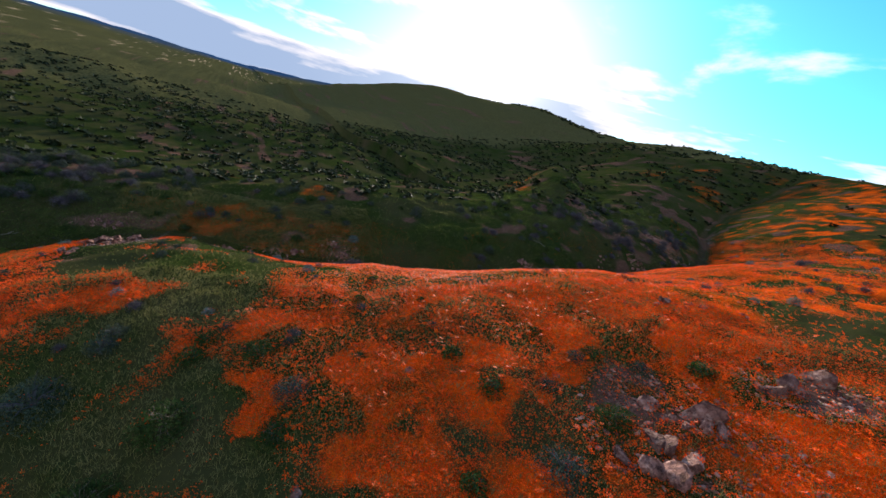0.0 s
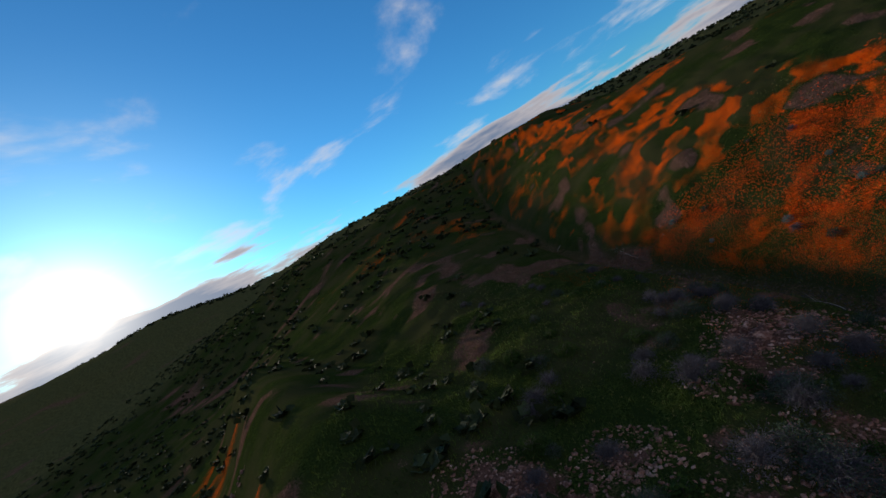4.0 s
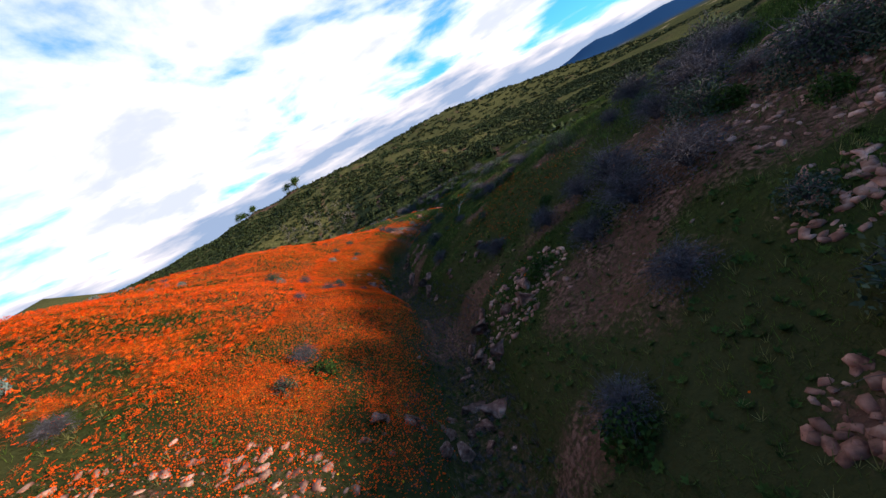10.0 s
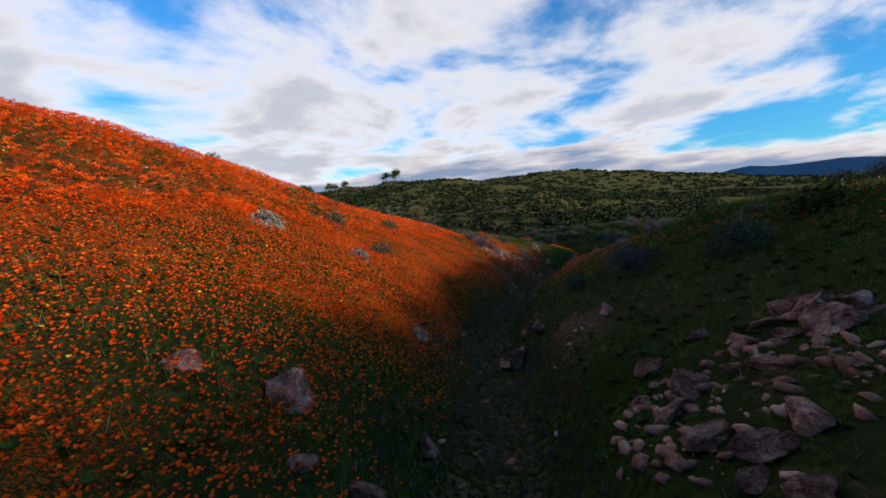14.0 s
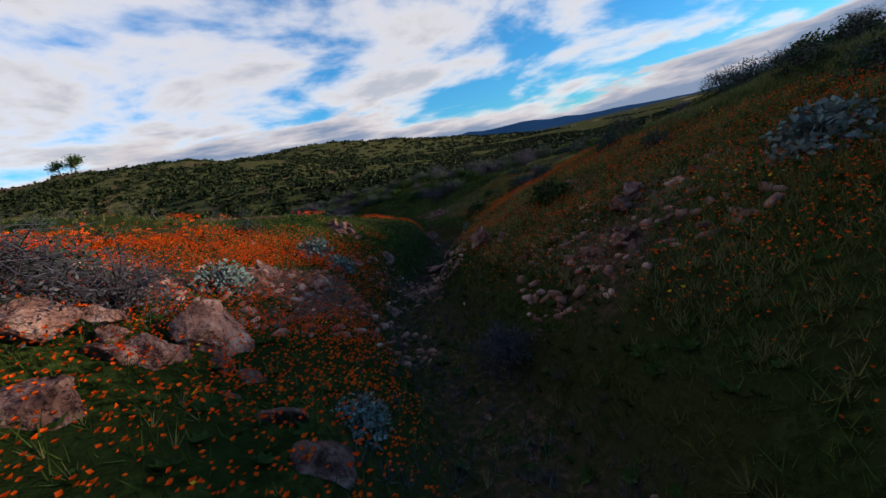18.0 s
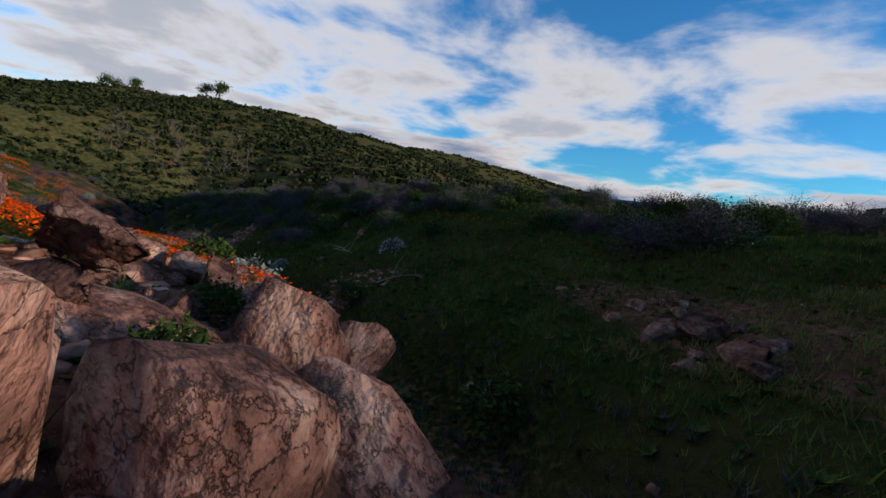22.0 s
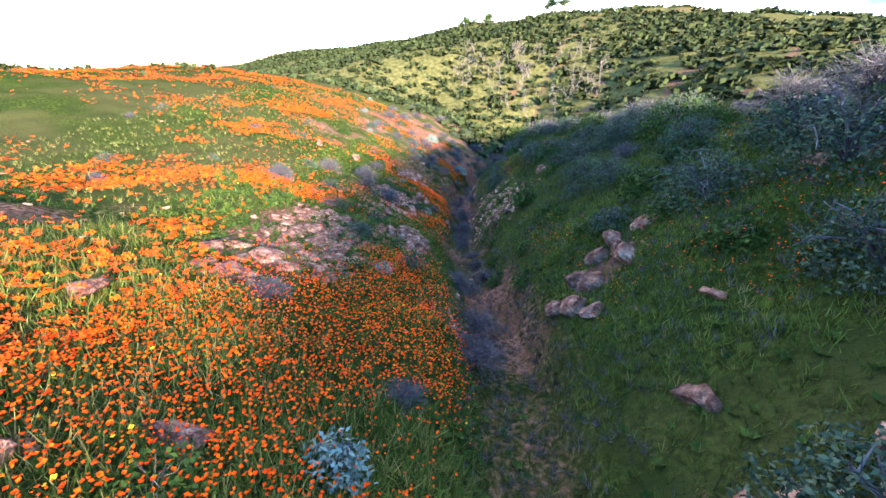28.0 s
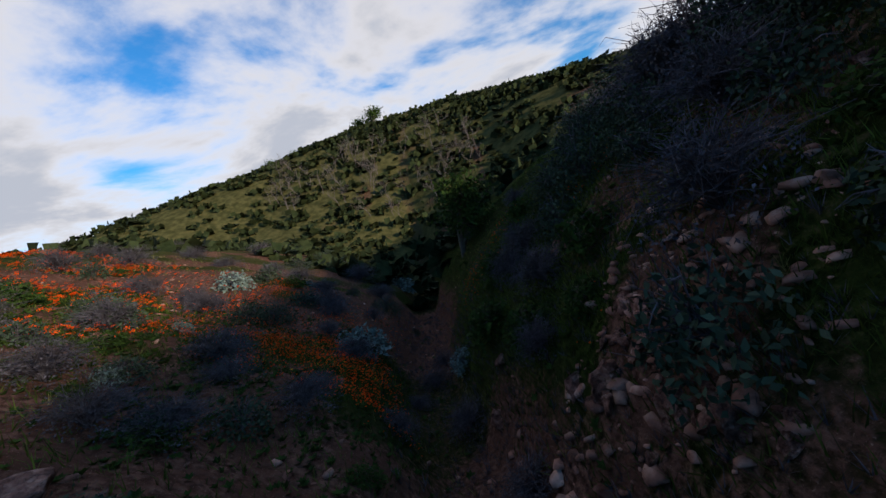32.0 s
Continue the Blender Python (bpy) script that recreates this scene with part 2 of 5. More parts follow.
    # the hollow behind the poppy hill
    out = out - 5.0 * np.exp(-((x + 48) / 20)**2 - ((y - 78) / 20)**2) - 4.6 * np.exp(-((x + 42) / 15)**2 - ((y - 103) / 16)**2)
    # the shoulder of the poppy hill
    out = out + 1.1 * np.exp(-((x + 29) / 7)**2 - ((y - 57) / 8)**2)
    # the spur that the shaded bank runs up to, towards the sun
    along = np.clip(((x - 1) * 0.76 - (y - 31) * 0.65), 0, 70)
    off = np.hypot(x - 1 - 0.76 * along, y - 31 + 0.65 * along)
    out = ridge(out, np.interp(along, [0, 12, 26, 42, 70], [-11.0, -8.0, -5.2, -3.8, -3.2]) + 1.6 * (fbm(x * 0.09, y * 0.09, 3, 59) - 0.5), off, 7.5)
    # far ranges
    far = step(900, 2600, r) * (4 + 44 * fbm(th * 5 + 8, r * 0.0011, 4, 61))
    gold = 82 * np.exp(-((r - 1150) / 330)**2) * step(0.45, 0.75, th) * (1 - 0.75 * step(1.05, 1.45, th)) * (1 - step(2.0, 2.5, th)) * (0.45 + 1.1 * fbm(x * 0.006, y * 0.006, 4, 71))
    blue = 100 * np.exp(-((r - 3300) / 600)**2) * np.exp(-((th + 0.62) / 0.30)**2) * (0.5 + 0.9 * fbm(th * 14, r * 0.001, 4, 73))
    return out + far + gold + blue


def axis(fine_lo, fine_hi, fine, far):
    mid = np.arange(fine_lo, fine_hi + fine / 2, fine)
    def out(start, end):
        vals, s, v = [], fine, start
        while v < end:
            s *= 1.07
            v += s
            vals.append(min(v, end))
        return np.array(vals)
    return np.r_[-out(-fine_lo, far)[::-1], mid, out(fine_hi, far)]


def grid_mesh(name, xs, ys):
    X, Y = np.meshgrid(xs, ys)
    Z = height(X, Y)
    co = np.stack([X, Y, Z], -1).reshape(-1, 3)
    nx, ny = len(xs), len(ys)
    i = np.arange(nx * ny).reshape(ny, nx)
    quads = np.stack([i[:-1, :-1], i[:-1, 1:], i[1:, 1:], i[1:, :-1]], -1).reshape(-1, 4)
    me = bpy.data.meshes.new(name)
    me.vertices.add(len(co))
    me.vertices.foreach_set("co", co.ravel())
    me.loops.add(quads.size)
    me.loops.foreach_set("vertex_index", quads.ravel())
    me.polygons.add(len(quads))
    me.polygons.foreach_set("loop_start", np.arange(0, quads.size, 4))
    me.polygons.foreach_set("use_smooth", np.ones(len(quads), bool))
    me.update(calc_edges=True)
    me.validate()
    return me, co


def bloom(x, y):
    """How thick the poppies stand, 0 to 1."""
    u = gully_u(x, y)
    patch = fbm(x * 0.16, y * 0.16, 3, 81)
    big = fbm(x * 0.05, y * 0.05, 2, 85)
    left = step(0.5, 1.4, -u) * step(0.34, 0.50, 0.65 * patch + 0.35 * big + 0.12 + 0.14 * step(89, 92, y) * (1 - step(100, 104, y)) * (1 - step(7, 11, -u))) * (1 - step(60, 110, -u)) * (1 - 0.9 * step(24, 30, -u + 14 * (big - 0.5)) * (1 - step(46, 60, y)))
    left = left * (1 - 0.9 * step(75, 78, y) * (1 - step(86, 89, y)) * step(0.34, 0.50, fbm(x * 0.35, y * 0.35, 2, 84))) * (1 - step(103, 112, y) * (0.25 + 0.6 * step(0.44, 0.56, fbm(x * 0.3, y * 0.3, 3, 83)))) * (1 - step(150, 175, y))
    left = left * (1 - 0.85 * step(9, 13, -u + 8 * (big - 0.5)) * step(4, 9, y) * (1 - step(20, 28, y)))
    right = step(1.0, 2.2, u) * step(0.46 - 0.10 * step(62, 68, y) * (1 - step(84, 90, y)), 0.60, patch) * (0.36 + 0.64 * step(62, 68, y) * (1 - step(84, 90, y))) * (1 - step(20, 40, u))
    left = left * (1 - 0.42 * step(0.50, 0.60, fbm(x * 0.45, y * 0.45, 3, 82)) * (1 - step(22, 30, y) * (1 - step(9, 14, -u))))
    left = left * (1 - 0.5 * step(92, 96, y) * (1 - step(108, 112, y)) * step(0.42, 0.54, fbm(x * 0.5, y * 0.5, 2, 86)))
    left = np.maximum(left, 0.85 * step(0.9, 1.8, -u) * (1 - step(7, 11, -u)) * step(24, 30, y) * (1 - step(57, 62, y)) * (1 - 0.6 * step(0.56, 0.64, patch)))
    left = left * (1 - 0.5 * (1 - step(1.4, 3.4, np.hypot(x + 14.7, y - 67.4))))
    along, over = (x - 1) * 0.76 - (y - 31) * 0.65, (x - 1) * 0.65 + (y - 31) * 0.76
    spur = step(10, 20, along) * (1 - step(70, 90, along)) * step(2, 5, over) * (1 - step(14, 20, over)) * step(0.42, 0.56, patch)
    upper = 0.8 * step(-20, -40, -np.abs(y)) * (y < 0) * step(0.50, 0.60, patch) * (u > -60) * (u < 120)
    return np.clip(left + right + spur + upper, 0, 1) * (1 - 0.8 * stony(x, y))


def stony(x, y):
    """Where stones and bare earth show, 0 to 1."""
    u = gully_u(x, y)
    n = fbm(x * 0.22, y * 0.22, 3, 87)
    k = 0.75 * step(0.62, 0.74, n) * (1 - 0.85 * step(24, 28, y) * (1 - step(60, 66, y)) * step(0.8, 1.2, -u)) * (1 - 0.85 * step(1, 1.6, u) * step(102, 106, y) * (1 - step(132, 138, y)))
    ragged = 0.25 + 0.75 * step(0.35, 0.6, fbm(x * 0.9, y * 0.9, 2, 89))
    for cx, cy, r in SCREE:
        k = np.maximum(k, (1 - step(0.2 * r, 1.15 * r, np.hypot(x - cx, (y - cy) * 1.3) + 2.4 * r * (n - 0.5))) * ragged)
    for cx, cy, r in LEDGES:
        k = np.maximum(k, 1 - step(0.6 * r, 1.1 * r, np.hypot(x - cx, y - cy) + 0.8 * r * (n - 0.5)))
    k = k * (1 - 0.85 * step(14, 18, -u) * step(52, 58, y)) + 0
    for cx, cy, r in SCREE[:2]:
        k = np.maximum(k, (1 - step(0.2 * r, 1.15 * r, np.hypot(x - cx, (y - cy) * 1.3) + 2.4 * r * (n - 0.5))) * ragged)
    bed = (1 - step(0.5, 1.5, np.abs(u))) * 0.5
    low = step(112, 124, y) * (1 - step(158, 175, y)) * (1 - step(3.5, 8, np.abs(u + 1.0))) * step(0.38, 0.55, n) * (1 - 0.95 * step(0.9, 2.0, u))
    red = 0.9 * step(137, 142, y) * (1 - step(168, 178, y)) * step(1.5, 3, -u) * (1 - step(11, 17, -u + 6 * (n - 0.5))) * (0.35 + 0.65 * step(0.36, 0.52, fbm(x * 0.6, y * 0.6, 2, 88)))
    return np.clip(np.maximum(np.maximum(k, bed), np.maximum(low, red)), 0, 1)


def bare_track(x, y):
    """Graded ground and trails on the far hill."""
    pad = 1 - step(0.7, 1.0, np.hypot((x + 78) / 22, (y - 258) / 7))
    bend = np.abs(y - 232 - 10 * np.sin(x * 0.05) - 0.1 * (x + 120)) 
    trail = (1 - step(0.9, 1.8, bend)) * step(-230, -215, x) * (1 - step(-130, -110, x))
    bend2 = np.abs(y + 60 + 16 * np.sin(x * 0.045))
    return np.maximum(np.maximum(pad, trail), (1 - step(0.8, 1.8, bend2)) * step(45, 60, x) * (1 - step(150, 170, x)))


LEDGES = [(-23.6, 118.0, 1.7), (-22.4, 120.6, 1.1), (-31.4, 133.6, 1.5), (-12.0, 99.7, 1.9), (-11.3, 102.3, 0.9), (-22.2, 116.0, 2.0), (-27.2, 126.6, 2.2), (-16.2, 119.4, 0.7), (-4.2, 10.9, 1.6), (-6.4, 87.6, 3.0), (-30.0, 143.0, 1.3)]
SCREE = [(-42.8, 65.0, 3.6), (-43.2, 59.0, 2.4), (-7.0, 16.9, 0.9), (-9.5, 15.0, 0.6), (0.8, 22.6, 2.4), (-9.7, 12.4, 0.9), (6.2, 20.4, 3.4), (9.8, 18.4, 2.4), (3.6, 17.6, 2.2), (9.4, 28.0, 2.6), (-5.6, 8.6, 2.6), (-2.6, 14.2, 2.6), (-3.0, 19.4, 2.6), (-25.6, 134.0, 1.5), (-29.6, 138.6, 1.2), (-30.2, 143.0, 1.6), (-22.8, 129.3, 1.7), (-23.8, 131.6, 1.2), (-12.6, 111.4, 1.4), (-12.8, 45.2, 1.2), (0.4, 20.9, 4.0), (-4.4, 10.8, 2.4), (-25.2, 17.7, 4.0), (-16.2, 11.4, 2.0), (-7.3, 10.0, 3.0), (-18.0, 17.6, 2.4), (-10.8, 23.2, 1.7), (-7.6, 68.6, 2.2), (-13.2, 71.8, 2.4), (-8.8, 75.2, 2.0), (-7.6, 87.0, 3.0), (-11.5, 99.0, 3.0), (-5.2, 97.5, 1.5), (-12.8, 112.8, 2.0)]


def sandy(x, y):
    """Dry sunlit slopes far off on the poppy side."""
    r, th = np.hypot(x + 15, y - 60), np.arctan2(-(x + 15), y - 60)
    return step(600, 900, r) * step(0.7, 0.9, th) * (1 - step(2.2, 2.6, th)) * (1 - step(1700, 2300, r))


# ---- materials ----
def material(name):
    m = bpy.data.materials.new(name)
    m.use_nodes = True
    nt = m.node_tree
    return m, nt, nt.nodes["Principled BSDF"], nt.links.new


def ground_material():
    m, nt, bsdf, L = material("hillside")
    tc = node(nt, "ShaderNodeTexCoord")
    bl = node(nt, "ShaderNodeAttribute", attribute_name="bloom")
    soil = node(nt, "ShaderNodeAttribute", attribute_name="soil")
    def noise_tex(scale, detail=6, rough=0.6):
        n = node(nt, "ShaderNodeTexNoise")
        n.inputs["Scale"].default_value, n.inputs["Detail"].default_value, n.inputs["Roughness"].default_value = scale, detail, rough
        L(tc.outputs["Object"], n.inputs["Vector"])
        return n
    def ramp(src, a, b):
        r = node(nt, "ShaderNodeMapRange", interpolation_type="SMOOTHSTEP")
        r.inputs[1].default_value, r.inputs[2].default_value = a, b
        L(src, r.inputs[0])
        return r.outputs[0]
    def mix(f, a, b):
        x = node(nt, "ShaderNodeMix", data_type="RGBA")
        L(f, x.inputs[0])
        for i, c in ((6, a), (7, b)):
            if isinstance(c, tuple):
                x.inputs[i].default_value = (*c, 1)
            else:
                L(c, x.inputs[i])
        return x.outputs[2]
    fine, mid, wide = noise_tex(9.0), noise_tex(1.1), noise_tex(0.12, 4)
    tiny = noise_tex(46.0, 3, 0.75)
    blades = mix(ramp(fine.outputs[0], 0.38, 0.62), (0.007, 0.012, 0.003), (0.046, 0.064, 0.014))
    green = mix(ramp(mid.outputs[0], 0.35, 0.65), blades, (0.020, 0.030, 0.008))
    green = mix(ramp(wide.outputs[0], 0.4, 0.62), green, (0.040, 0.040, 0.015))
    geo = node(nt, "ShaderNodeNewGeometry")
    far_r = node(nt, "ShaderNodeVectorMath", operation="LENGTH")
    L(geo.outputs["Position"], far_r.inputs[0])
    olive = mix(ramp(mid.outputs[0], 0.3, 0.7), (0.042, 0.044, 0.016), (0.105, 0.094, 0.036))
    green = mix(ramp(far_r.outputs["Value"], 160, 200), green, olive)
    earth = mix(ramp(fine.outputs[0], 0.35, 0.7), (0.052, 0.024, 0.017), (0.215, 0.112, 0.080))
    earth = mix(ramp(mid.outputs[0], 0.34, 0.66), earth, (0.095, 0.046, 0.032))
    earth = mix(ramp(tiny.outputs[0], 0.60, 0.72), earth, (0.300, 0.185, 0.140))
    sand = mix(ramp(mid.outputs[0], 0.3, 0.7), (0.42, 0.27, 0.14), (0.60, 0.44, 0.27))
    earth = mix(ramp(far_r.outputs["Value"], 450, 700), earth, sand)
    broken = node(nt, "ShaderNodeMath", operation="MULTIPLY_ADD")
    L(fine.outputs[0], broken.inputs[0])
    broken.inputs[1].default_value = 1.3
    L(soil.outputs["Fac"], broken.inputs[2])
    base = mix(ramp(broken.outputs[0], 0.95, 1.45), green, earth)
    # distance haze put into the colour: ground past 1.5 km turns blue
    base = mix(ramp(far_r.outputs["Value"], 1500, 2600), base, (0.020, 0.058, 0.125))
    specks = node(nt, "ShaderNodeMath", operation="ADD")
    L(tiny.outputs[0], specks.inputs[0])
    L(bl.outputs["Fac"], specks.inputs[1])
    half = node(nt, "ShaderNodeMath", operation="MULTIPLY")
    L(specks.outputs[0], half.inputs[0])
    half.inputs[1].default_value = 0.5
    petals = mix(ramp(fine.outputs[0], 0.3, 0.7), (0.55, 0.045, 0.003), (0.80, 0.12, 0.006))
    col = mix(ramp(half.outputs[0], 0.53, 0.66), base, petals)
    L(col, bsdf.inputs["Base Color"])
    bsdf.inputs["Roughness"].default_value = 0.95
    bsdf.inputs["Specular IOR Level"].default_value = 0.0
    bump = node(nt, "ShaderNodeBump")
    bump.inputs["Strength"].default_value, bump.inputs["Distance"].default_value = 0.9, 0.10
    L(fine.outputs[0], bump.inputs["Height"])
    L(bump.outputs[0], bsdf.inputs["Normal"])
    return m


MAT_GROUND = ground_material()

# ---- the ground, one sheet to the horizon ----
XS = axis(-50.0, 13.0, 0.32, 4200.0)
YS = axis(-16.0, 162.0, 0.34, 4200.0)
me, co = grid_mesh("ground", XS, YS)
for key, values in (("bloom", bloom(co[:, 0], co[:, 1]) * (0.58 + 0.16 * step(6, 26, -gully_u(co[:, 0], co[:, 1]))) * (0.7 + 0.6 * fbm(co[:, 0] * 0.7, co[:, 1] * 0.7, 3, 99))), ("soil", np.maximum(np.maximum(stony(co[:, 0], co[:, 1]) * 0.9, bare_track(co[:, 0], co[:, 1])), sandy(co[:, 0], co[:, 1])))):
    me.attributes.new(key, "FLOAT", "POINT").data.foreach_set("value", values.astype(np.float32))
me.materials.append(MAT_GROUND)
Z_GRID = co[:, 2].reshape(len(YS), len(XS)).astype(float)


def ground_z(x, y):
    """Height of the ground sheet, between its points."""
    x, y = np.asarray(x, float), np.asarray(y, float)
    i = np.clip(np.searchsorted(XS, x) - 1, 0, len(XS) - 2)
    j = np.clip(np.searchsorted(YS, y) - 1, 0, len(YS) - 2)
    a, b = (x - XS[i]) / (XS[i + 1] - XS[i]), (y - YS[j]) / (YS[j + 1] - YS[j])
    return (Z_GRID[j, i] * (1 - a) + Z_GRID[j, i + 1] * a) * (1 - b) + (Z_GRID[j + 1, i] * (1 - a) + Z_GRID[j + 1, i + 1] * a) * b


ground = tagged(new("ground", me), "grassy hillsides with orange poppies round a stony gully", "ground", kind="structure")


# ---- materials of the things ----
def ramp_material(name, colours, scale, rough=0.85, bump=0.5, distance=0.02, per=None, spread=0.25, fine=None, translucent=0.0, cracks=0.0):
    """Noise between two colours, with a brightness that varies from piece to piece, split by cracks."""
    m, nt, bsdf, L = material(name)
    tc = node(nt, "ShaderNodeTexCoord")
    n = node(nt, "ShaderNodeTexNoise")
    n.inputs["Scale"].default_value, n.inputs["Detail"].default_value, n.inputs["Roughness"].default_value = scale, 8, 0.62
    L(tc.outputs["Object"], n.inputs["Vector"])
    r = node(nt, "ShaderNodeValToRGB")
    e = r.color_ramp.elements
    e[0].position, e[1].position = 0.32, 0.68
    e[0].color, e[1].color = (*colours[0], 1), (*colours[-1], 1)
    for i, c in enumerate(colours[1:-1]):
        k = e.new(0.32 + 0.36 * (i + 1) / (len(colours) - 1))
        k.color = (*c, 1)
    L(n.outputs[0], r.inputs[0])
    out = r.outputs[0]
    if per:
        info = node(nt, "ShaderNodeObjectInfo") if per == "object" else node(nt, "ShaderNodeNewGeometry")
        src = info.outputs["Random"] if per == "object" else info.outputs["Random Per Island"]
        mr = node(nt, "ShaderNodeMapRange")
        mr.inputs[3].default_value, mr.inputs[4].default_value = 1 - spread, 1 + spread
        L(src, mr.inputs[0])
        hsv = node(nt, "ShaderNodeHueSaturation")
        L(mr.outputs[0], hsv.inputs["Value"])
        L(out, hsv.inputs["Color"])
        out = hsv.outputs[0]
    split = None
    if cracks:
        warp = node(nt, "ShaderNodeVectorMath", operation="MULTIPLY_ADD")
        L(n.outputs[1], warp.inputs[0])
        warp.inputs[1].default_value = (1.1, 1.1, 1.1)
        L(tc.outputs["Object"], warp.inputs[2])
        cell = node(nt, "ShaderNodeTexVoronoi", feature="DISTANCE_TO_EDGE")
        cell.inputs["Scale"].default_value = cracks
        L(warp.outputs[0], cell.inputs["Vector"])
        split = node(nt, "ShaderNodeMapRange", interpolation_type="SMOOTHSTEP")
        split.inputs[2].default_value, split.inputs[3].default_value = 0.03, 0.5
        L(cell.outputs["Distance"], split.inputs[0])
        dark = node(nt, "ShaderNodeVectorMath", operation="SCALE")
        L(out, dark.inputs[0])
        L(split.outputs[0], dark.inputs[3])
        out = dark.outputs[0]
    L(out, bsdf.inputs["Base Color"])
    bsdf.inputs["Roughness"].default_value = rough
    bsdf.inputs["Specular IOR Level"].default_value = 0.10
    if bump:
        f = node(nt, "ShaderNodeTexNoise")
        f.inputs["Scale"].default_value, f.inputs["Detail"].default_value = fine or scale * 5, 8
        L(tc.outputs["Object"], f.inputs["Vector"])
        b = node(nt, "ShaderNodeBump")
        b.inputs["Strength"].default_value, b.inputs["Distance"].default_value = bump, distance
        relief = f.outputs[0]
        if split:
            deep = node(nt, "ShaderNodeMath", operation="MULTIPLY_ADD")
            L(split.outputs[0], deep.inputs[0])
            deep.inputs[1].default_value = 0.5
            L(relief, deep.inputs[2])
            relief = deep.outputs[0]
        L(relief, b.inputs["Height"])
        L(b.outputs[0], bsdf.inputs["Normal"])
    if translucent:
        tr = node(nt, "ShaderNodeBsdfTranslucent")
        L(out, tr.inputs[0])
        mx = node(nt, "ShaderNodeMixShader")
        mx.inputs[0].default_value = translucent
        L(bsdf.outputs[0], mx.inputs[1])
        L(tr.outputs[0], mx.inputs[2])
        L(mx.outputs[0], nt.nodes["Material Output"].inputs[0])
    return m


MAT_ROCK = ramp_material("pink granite", [(0.050, 0.022, 0.017), (0.215, 0.105, 0.080), (0.43, 0.275, 0.215)], 2.6, bump=1.0, distance=0.12, per="object", spread=0.35, fine=7.0, cracks=3.4)
MAT_STONE = ramp_material("weathered stone", [(0.070, 0.028, 0.020), (0.26, 0.125, 0.090), (0.46, 0.30, 0.235)], 2.5, bump=0.6, distance=0.03, per="island", spread=0.40)
MAT_SILVER = ramp_material("silver leaves", [(0.085, 0.12, 0.105), (0.17, 0.215, 0.19)], 6.0, bump=0, per="island", spread=0.35)
MAT_SAGE = ramp_material("sage leaves", [(0.020, 0.034, 0.020), (0.058, 0.080, 0.048)], 5.0, bump=0, per="island", spread=0.4)
MAT_GREEN = ramp_material("green leaves", [(0.012, 0.030, 0.006), (0.050, 0.084, 0.016)], 4.0, bump=0, per="island", spread=0.4, translucent=0.2)
MAT_TWIG = ramp_material("dry twigs", [(0.036, 0.031, 0.038), (0.118, 0.106, 0.118)], 7.0, bump=0, per="island", spread=0.35)
MAT_PALEWOOD = ramp_material("bleached wood", [(0.17, 0.145, 0.125), (0.38, 0.345, 0.31)], 9.0, bump=0.4, distance=0.004)
MAT_SYCAMORE = ramp_material("pale bark", [(0.09, 0.072, 0.068), (0.20, 0.168, 0.158)], 3.0, bump=0.3, distance=0.01)
MAT_BARK = ramp_material("bark", [(0.07, 0.055, 0.04), (0.16, 0.13, 0.10)], 6.0, bump=0.6, distance=0.02)
MAT_PETAL = ramp_material("poppy petals", [(0.82, 0.056, 0.003), (0.93, 0.140, 0.006)], 3.0, rough=0.6, bump=0, per="island", spread=0.25, translucent=0.35)
MAT_YELLOW = ramp_material("yellow petals", [(0.72, 0.40, 0.02), (0.80, 0.52, 0.03)], 3.0, rough=0.6, bump=0, per="island", spread=0.2, translucent=0.3)
MAT_GRASS = ramp_material("grass", [(0.016, 0.038, 0.005), (0.098, 0.132, 0.024)], 0.5, bump=0, per="island", spread=0.6, translucent=0.3)
MAT_STRAW = ramp_material("drying grass", [(0.12, 0.115, 0.03), (0.24, 0.21, 0.08)], 0.6, bump=0, per="island", spread=0.3, translucent=0.3)
MAT_CHAP = ramp_material("chaparral", [(0.010, 0.017, 0.006), (0.036, 0.046, 0.017)], 0.8, bump=0.8, distance=0.2, per="island", spread=0.4, fine=3.0)
MAT_WHITEWALL = ramp_material("white plaster", [(0.66, 0.65, 0.62), (0.76, 0.75, 0.72)], 1.5, bump=0.2)
MAT_ROOF = ramp_material("grey roofing", [(0.20, 0.19, 0.18), (0.30, 0.29, 0.28)], 2.0, bump=0.3)
MAT_BLOSSOM = ramp_material("white blossom", [(0.30, 0.28, 0.27), (0.46, 0.43, 0.42)], 6.0, bump=0, per="island", spread=0.2)


# ---- mesh helpers ----
def raw_mesh(name, verts, faces, mat, smooth=False):
    """verts (n, 3), faces (m, 3 or 4)."""
    me = bpy.data.meshes.new(name)
    verts, faces = np.asarray(verts, np.float32), np.asarray(faces, np.int32)
    k = faces.shape[1]
    me.vertices.add(len(verts))
    me.vertices.foreach_set("co", verts.ravel())
    me.loops.add(faces.size)
    me.loops.foreach_set("vertex_index", faces.ravel())
    me.polygons.add(len(faces))
    me.polygons.foreach_set("loop_start", np.arange(0, faces.size, k, dtype=np.int32))
    if smooth:
        me.polygons.foreach_set("use_smooth", np.ones(len(faces), bool))
    me.update(calc_edges=True)
    me.materials.append(mat)
    return me


